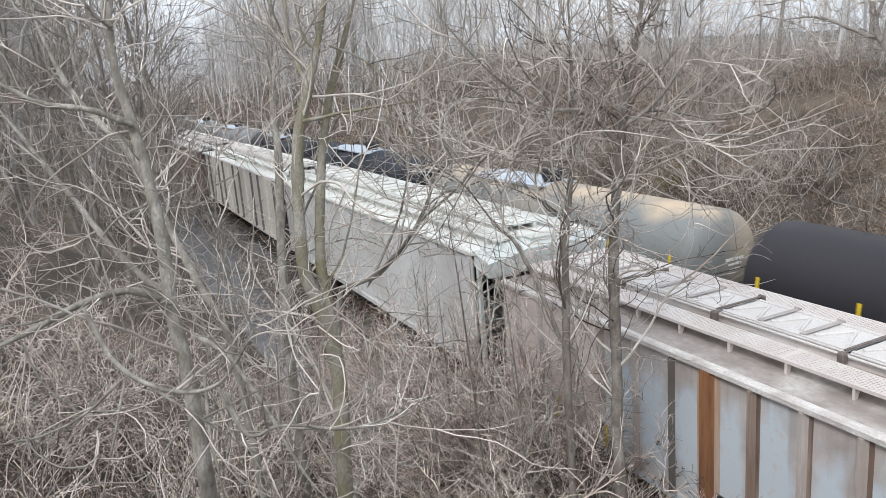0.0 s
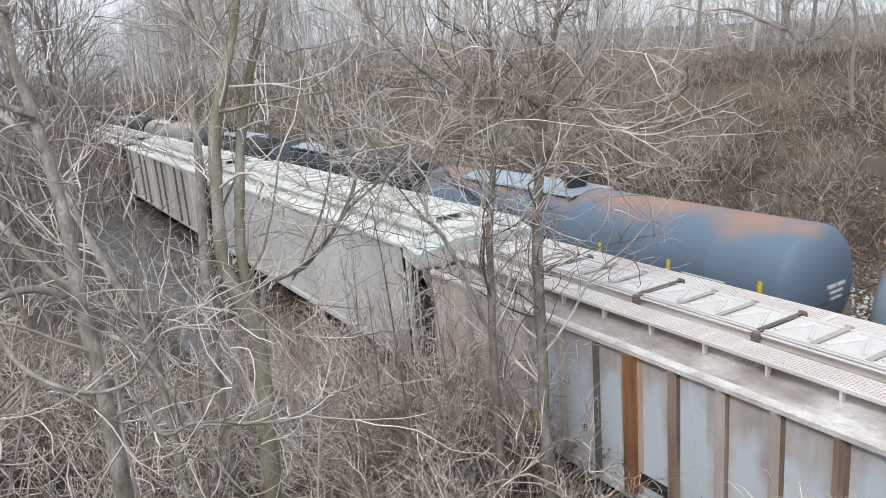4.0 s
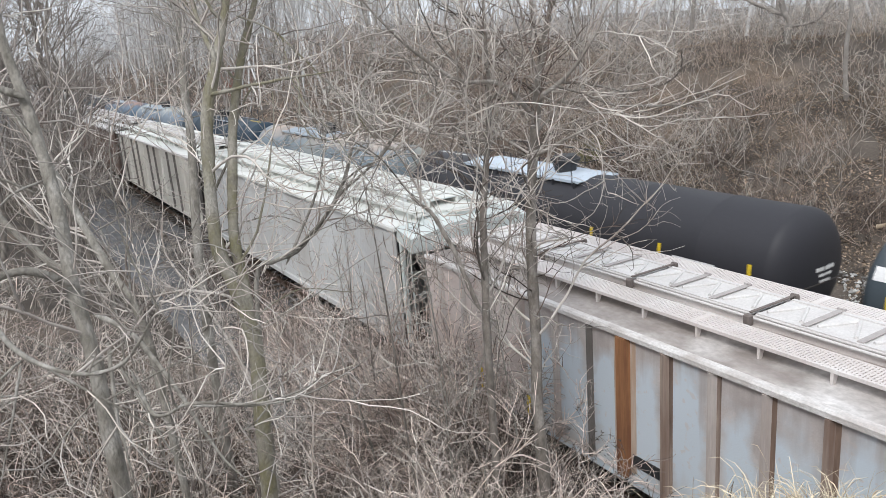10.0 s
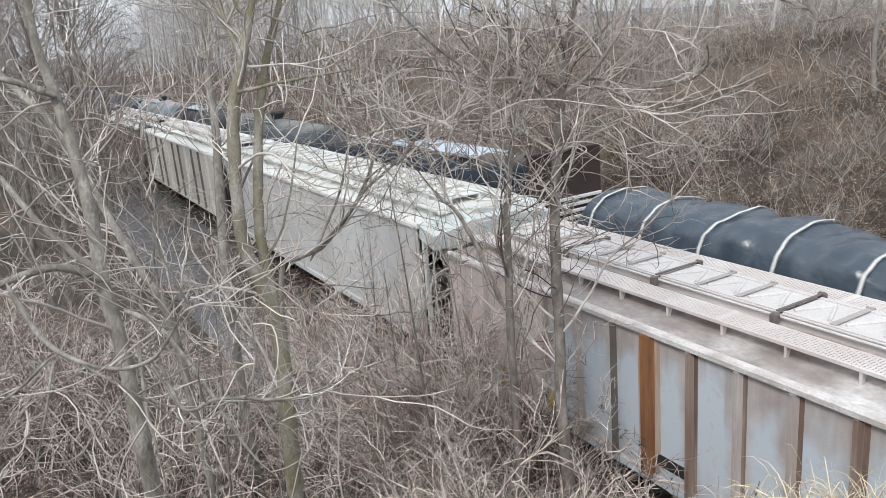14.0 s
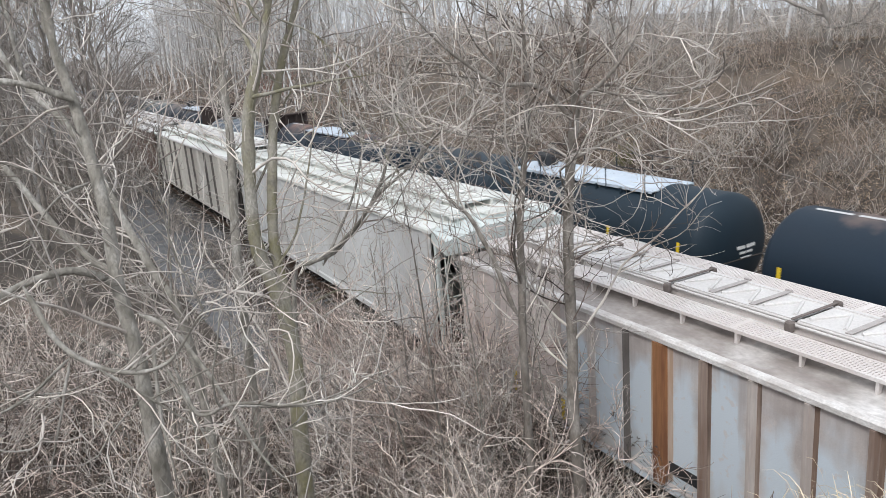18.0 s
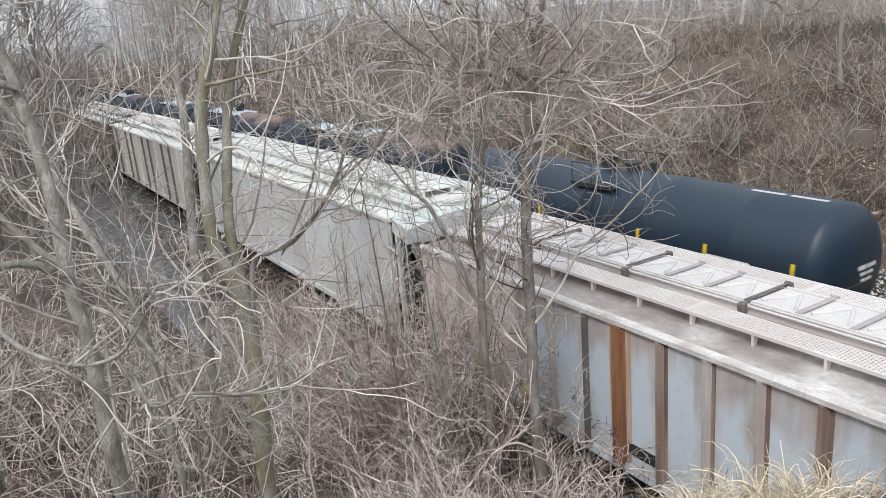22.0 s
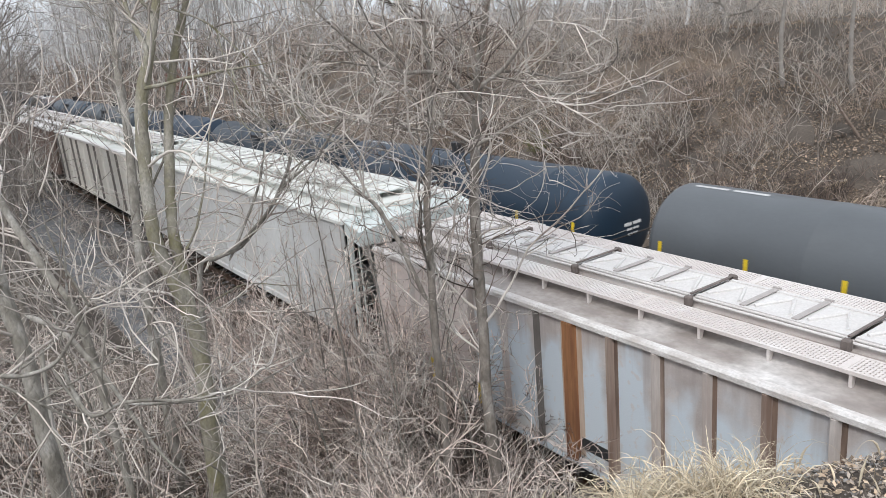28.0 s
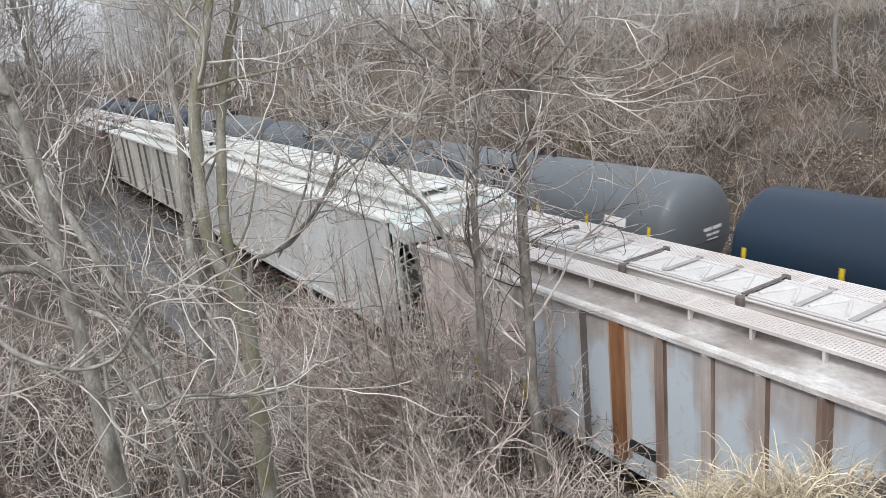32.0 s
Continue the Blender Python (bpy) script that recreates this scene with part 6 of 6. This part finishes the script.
def build_litter():
    r = np.random.default_rng(9)

    def leaves(name, label, x, y, size, material, lift=0.02):
        n = len(x)
        z = rise(x, y) + lift
        a, tilt = r.random(n) * 6.283, 0.6 * r.normal(size=n)
        u = np.stack([np.cos(a), np.sin(a), 0.4 * r.normal(size=n)], -1)
        v = np.stack([-np.sin(a) * np.cos(tilt), np.cos(a) * np.cos(tilt), np.sin(tilt)], -1)
        s = (size * (0.5 + r.random(n)))[:, None]
        c = np.stack([x, y, z + 0.3 * s[:, 0]], -1)
        V = np.stack([c - u * s, c + v * s * 0.6, c + u * s + np.array((0, 0, 0.2)) * s, c - v * s * 0.6], 1).reshape(-1, 3)
        me = mesh_np(name, V, np.arange(4 * n).reshape(n, 4), False)
        me.materials.append(material)
        tagged(new(name, me), label, "leaves", kind="stuff")

    n = 130000
    leaves("bank_leaves", "brown fallen leaves all over the far bank", 19.3 + 18 * r.random(n), 2 + 70 * r.random(n) ** 1.2, 0.042, LEAF)
    n = 80000
    leaves("litter_leaves", "tan and brown leaf litter on the foot of the far bank", 19.0 + 12 * r.random(n), 2 + 30 * r.random(n), 0.032, LEAF_TAN)
    n = 15000
    leaves("slope_leaves", "brown fallen leaves under the near brush", 0.5 + 6.6 * r.random(n), 4 + 12 * r.random(n), 0.055, LEAF_TAN, 0.05)
    n = 60000
    leaves("trackside_leaves", "pale tan leaf litter and dead grass beside the track", 3.4 + 3.9 * r.random(n), 6 + 9 * r.random(n), 0.05, LITTER_GREY, 0.06)

    def around(n):
        """Places scattered loosely over the shoulder, thinning out from its edge."""
        x, y = 1.8 + 1.9 * r.normal(size=n), 0.5 + 1.3 * r.normal(size=n)
        keep = 0.4 * x + 0.91 * y < 2.75
        return x[keep], y[keep]

    leaves("shoulder_leaves", "tan and grey leaves on the gravel shoulder", *around(52000), 0.009, SHOULDER, 0.03)
    leaves("dead_leaves", "curled tan and brown leaves on the shoulder", *around(24000), 0.011, LEAF_PALE, 0.03)
    n = 4000
    leaves("gravel_leaves", "tan leaves on the gravel beside the far track", 17.4 + 2.6 * r.random(n) ** 0.7, 3 + 40 * r.random(n), 0.045, STRAW, 0.06)
    # stones on the shoulder
    x, y = around(14000)
    n = len(x)
    base = np.array([(1, 0, 0), (0, 1, 0), (-1, 0, 0), (0, -1, 0), (0, 0, 1), (0, 0, -1)], float)
    q = np.array([(0, 1, 4, 4), (1, 2, 4, 4), (2, 3, 4, 4), (3, 0, 4, 4)])
    s = (0.004 + 0.010 * r.random(n) ** 2)[:, None, None] * (0.6 + 0.8 * r.random((n, 6, 1)))
    V = base[None] * s + np.stack([x, y, rise(x, y) + 0.02], -1)[:, None]
    me = bpy.data.meshes.new("pebbles")
    tri = (np.array([(0, 1, 4), (1, 2, 4), (2, 3, 4), (3, 0, 4), (1, 0, 5), (2, 1, 5), (3, 2, 5), (0, 3, 5)])[None] + 6 * np.arange(n)[:, None, None]).reshape(-1, 3)
    me.from_pydata(V.reshape(-1, 3).tolist(), [], tri.tolist())
    me.materials.append(PEBBLE)
    tagged(new("pebbles", me), "grey stones on the shoulder of the bank", "pebbles", kind="stuff")
    # dry grass along the crest, in tufts of flat blades
    tufts = 56
    tx = 1.80 + 0.52 * r.random(tufts)
    ty = (2.20 + 0.03 + 0.10 * r.normal(size=tufts) - 0.4 * tx) / 0.91
    size = (0.13 + 0.19 * r.random(tufts)) * np.clip(1.2 - 1.4 * np.clip(tx - 2.15, 0, 1), 0.3, 1.2)
    GRASSES = 3400
    k = r.integers(tufts, size=GRASSES)
    x, y = tx[k] + 0.035 * r.normal(size=GRASSES), ty[k] + 0.035 * r.normal(size=GRASSES)
    P, R = stems(x, y, size[k], r, 8, 0.8, 0.42, 0.0017, 0.07)
    side = unit(np.cross(np.gradient(P, axis=1), r.normal(size=(GRASSES, 1, 3))))
    w = (R * np.array((0.7, 0.9, 1, 1, 0.95, 0.8, 0.55, 0.2)) / np.linspace(1, 0.35, 8))[..., None]
    V = np.stack([P - side * w, P + side * w], 2).reshape(-1, 3)
    q = np.arange(GRASSES * 16).reshape(GRASSES, 8, 2)
    F = np.stack([q[:, :-1, 0], q[:, :-1, 1], q[:, 1:, 1], q[:, 1:, 0]], -1).reshape(-1, 4)
    me = mesh_np("dry_grass", V, F)
    me.materials.append(GRASS)
    tagged(new("dry_grass", me), "straw-coloured dry grass drooping over the edge", "grass", kind="stuff")


build_litter()


def build_oddments():
    r = np.random.default_rng(44)
    # olive evergreen bush and a reddish shrub on the far bank
    for name, label, at, n, size, m in (("evergreen_bush", "small olive-green evergreen bush on the far bank", (24.0, 26.6), 900, 0.8, OLIVE),
                                        ("red_shrub", "reddish bare shrub beside the distant track", (26.5, 86.0), 500, 3.0, RED_TWIG)):
        x, y = at
        z = float(rise(x, y))
        b = thing(name, label, "shrub", at=pose(x, y, z))
        P, R = stems(np.full(30, 0.0), np.full(30, 0.0), size * 1.2, r, 6, 0.1, 0.6, 0.012 * size)
        P = P - P[:1, :1]
        part("stem", mesh_np("stem", *tubes(P, R, 4)), m, b)
        a, ra = sprout(P, R, n, size * 0.45, r, 4, 0.8, 0.2, 0.2, 0.05, 0.8, 0.009 * size)
        tagged(part("foliage", mesh_np("foliage", *tubes(a, ra, 3)), m, b), kind="stuff")
    # sawn logs at the foot of the far bank
    for p, q, rad in (((22.9, 12.7), (23.4, 12.0), 0.08), ((23.9, 12.9), (24.4, 12.5), 0.09), ((22.7, 11.9), (23.6, 11.7), 0.06)):
        za, zb = float(rise(*p)) + rad * 0.8, float(rise(*q)) + rad * 0.8
        c = Vector(((p[0] + q[0]) / 2, (p[1] + q[1]) / 2, (za + zb) / 2))
        lg = thing("cut_log", "pale cut log lying on the leafy bank", "log", "logs on the far bank", at=Matrix.Translation(c))
        bm = bmesh.new()
        rod(bm, Vector((*p, za)) - c, Vector((*q, zb)) - c, rad, 14, rad * 0.85)
        part("bark", bm, LOG, lg)
        for e, zz in ((p, za), (q, zb)):
            bm = bmesh.new()
            d = (Vector((*e, zz)) - c).normalized()
            rod(bm, Vector((*e, zz)) - c, Vector((*e, zz)) - c + d * 0.012, rad * 0.8, 14)
            part("sawn_end", bm, GRASS, lg)
    # leaning dead branch on the far bank
    x, y = 26.8, 13.3
    br = thing("dead_branch", "dark dead branch leaning on the far bank", "branch", at=pose(x, y, float(rise(x, y)) - 0.1))
    Q = np.array([curve_path([(0, 0, 0), (-0.3, 0.5, 0.9), (-0.3, 1.3, 2.0), (-0.2, 2.3, 2.7)], 16)])
    part("stem", mesh_np("stem", *tubes(Q, np.linspace(0.06, 0.02, 16)[None], 8)), BRAMBLE, br)
    a, ra = sprout(Q, np.linspace(0.07, 0.02, 16)[None], 14, 1.0, r, 6, 0.8, 0.2, 0.2, 0.3, 0.5, 0.012)
    for i in range(len(a)):
        part("side_branch", mesh_np("side_branch", *tubes(a[i:i + 1], ra[i:i + 1], 5)), BRAMBLE, br)
    # nodding seed heads among the dry grass
    n = 64
    x = 1.55 + 1.1 * r.random(n)
    y = (2.20 + 0.04 + 0.10 * r.normal(size=n) - 0.4 * x) / 0.91
    P, R = stems(x, y, 0.40, r, 14, 1.0, 0.22, 0.0010, 0.03)
    R[:, 10:] = np.array((0.0028, 0.0050, 0.0044, 0.0016))[None]
    me = mesh_np("seed_heads", *tubes(P, R, 5))
    me.materials.append(GRASS)
    tagged(new("seed_heads", me), "pale nodding grass seed heads on thin stalks", "grass", kind="stuff")


build_oddments()


def motions():
    times = [0, 4, 8, 12, 16, 20, 24, 28, 32]
    for car, y0 in TRAIN:
        walk(car, [(t, pose(TRACK_FAR, y0 + run(t), 0)) for t in times])


motions()
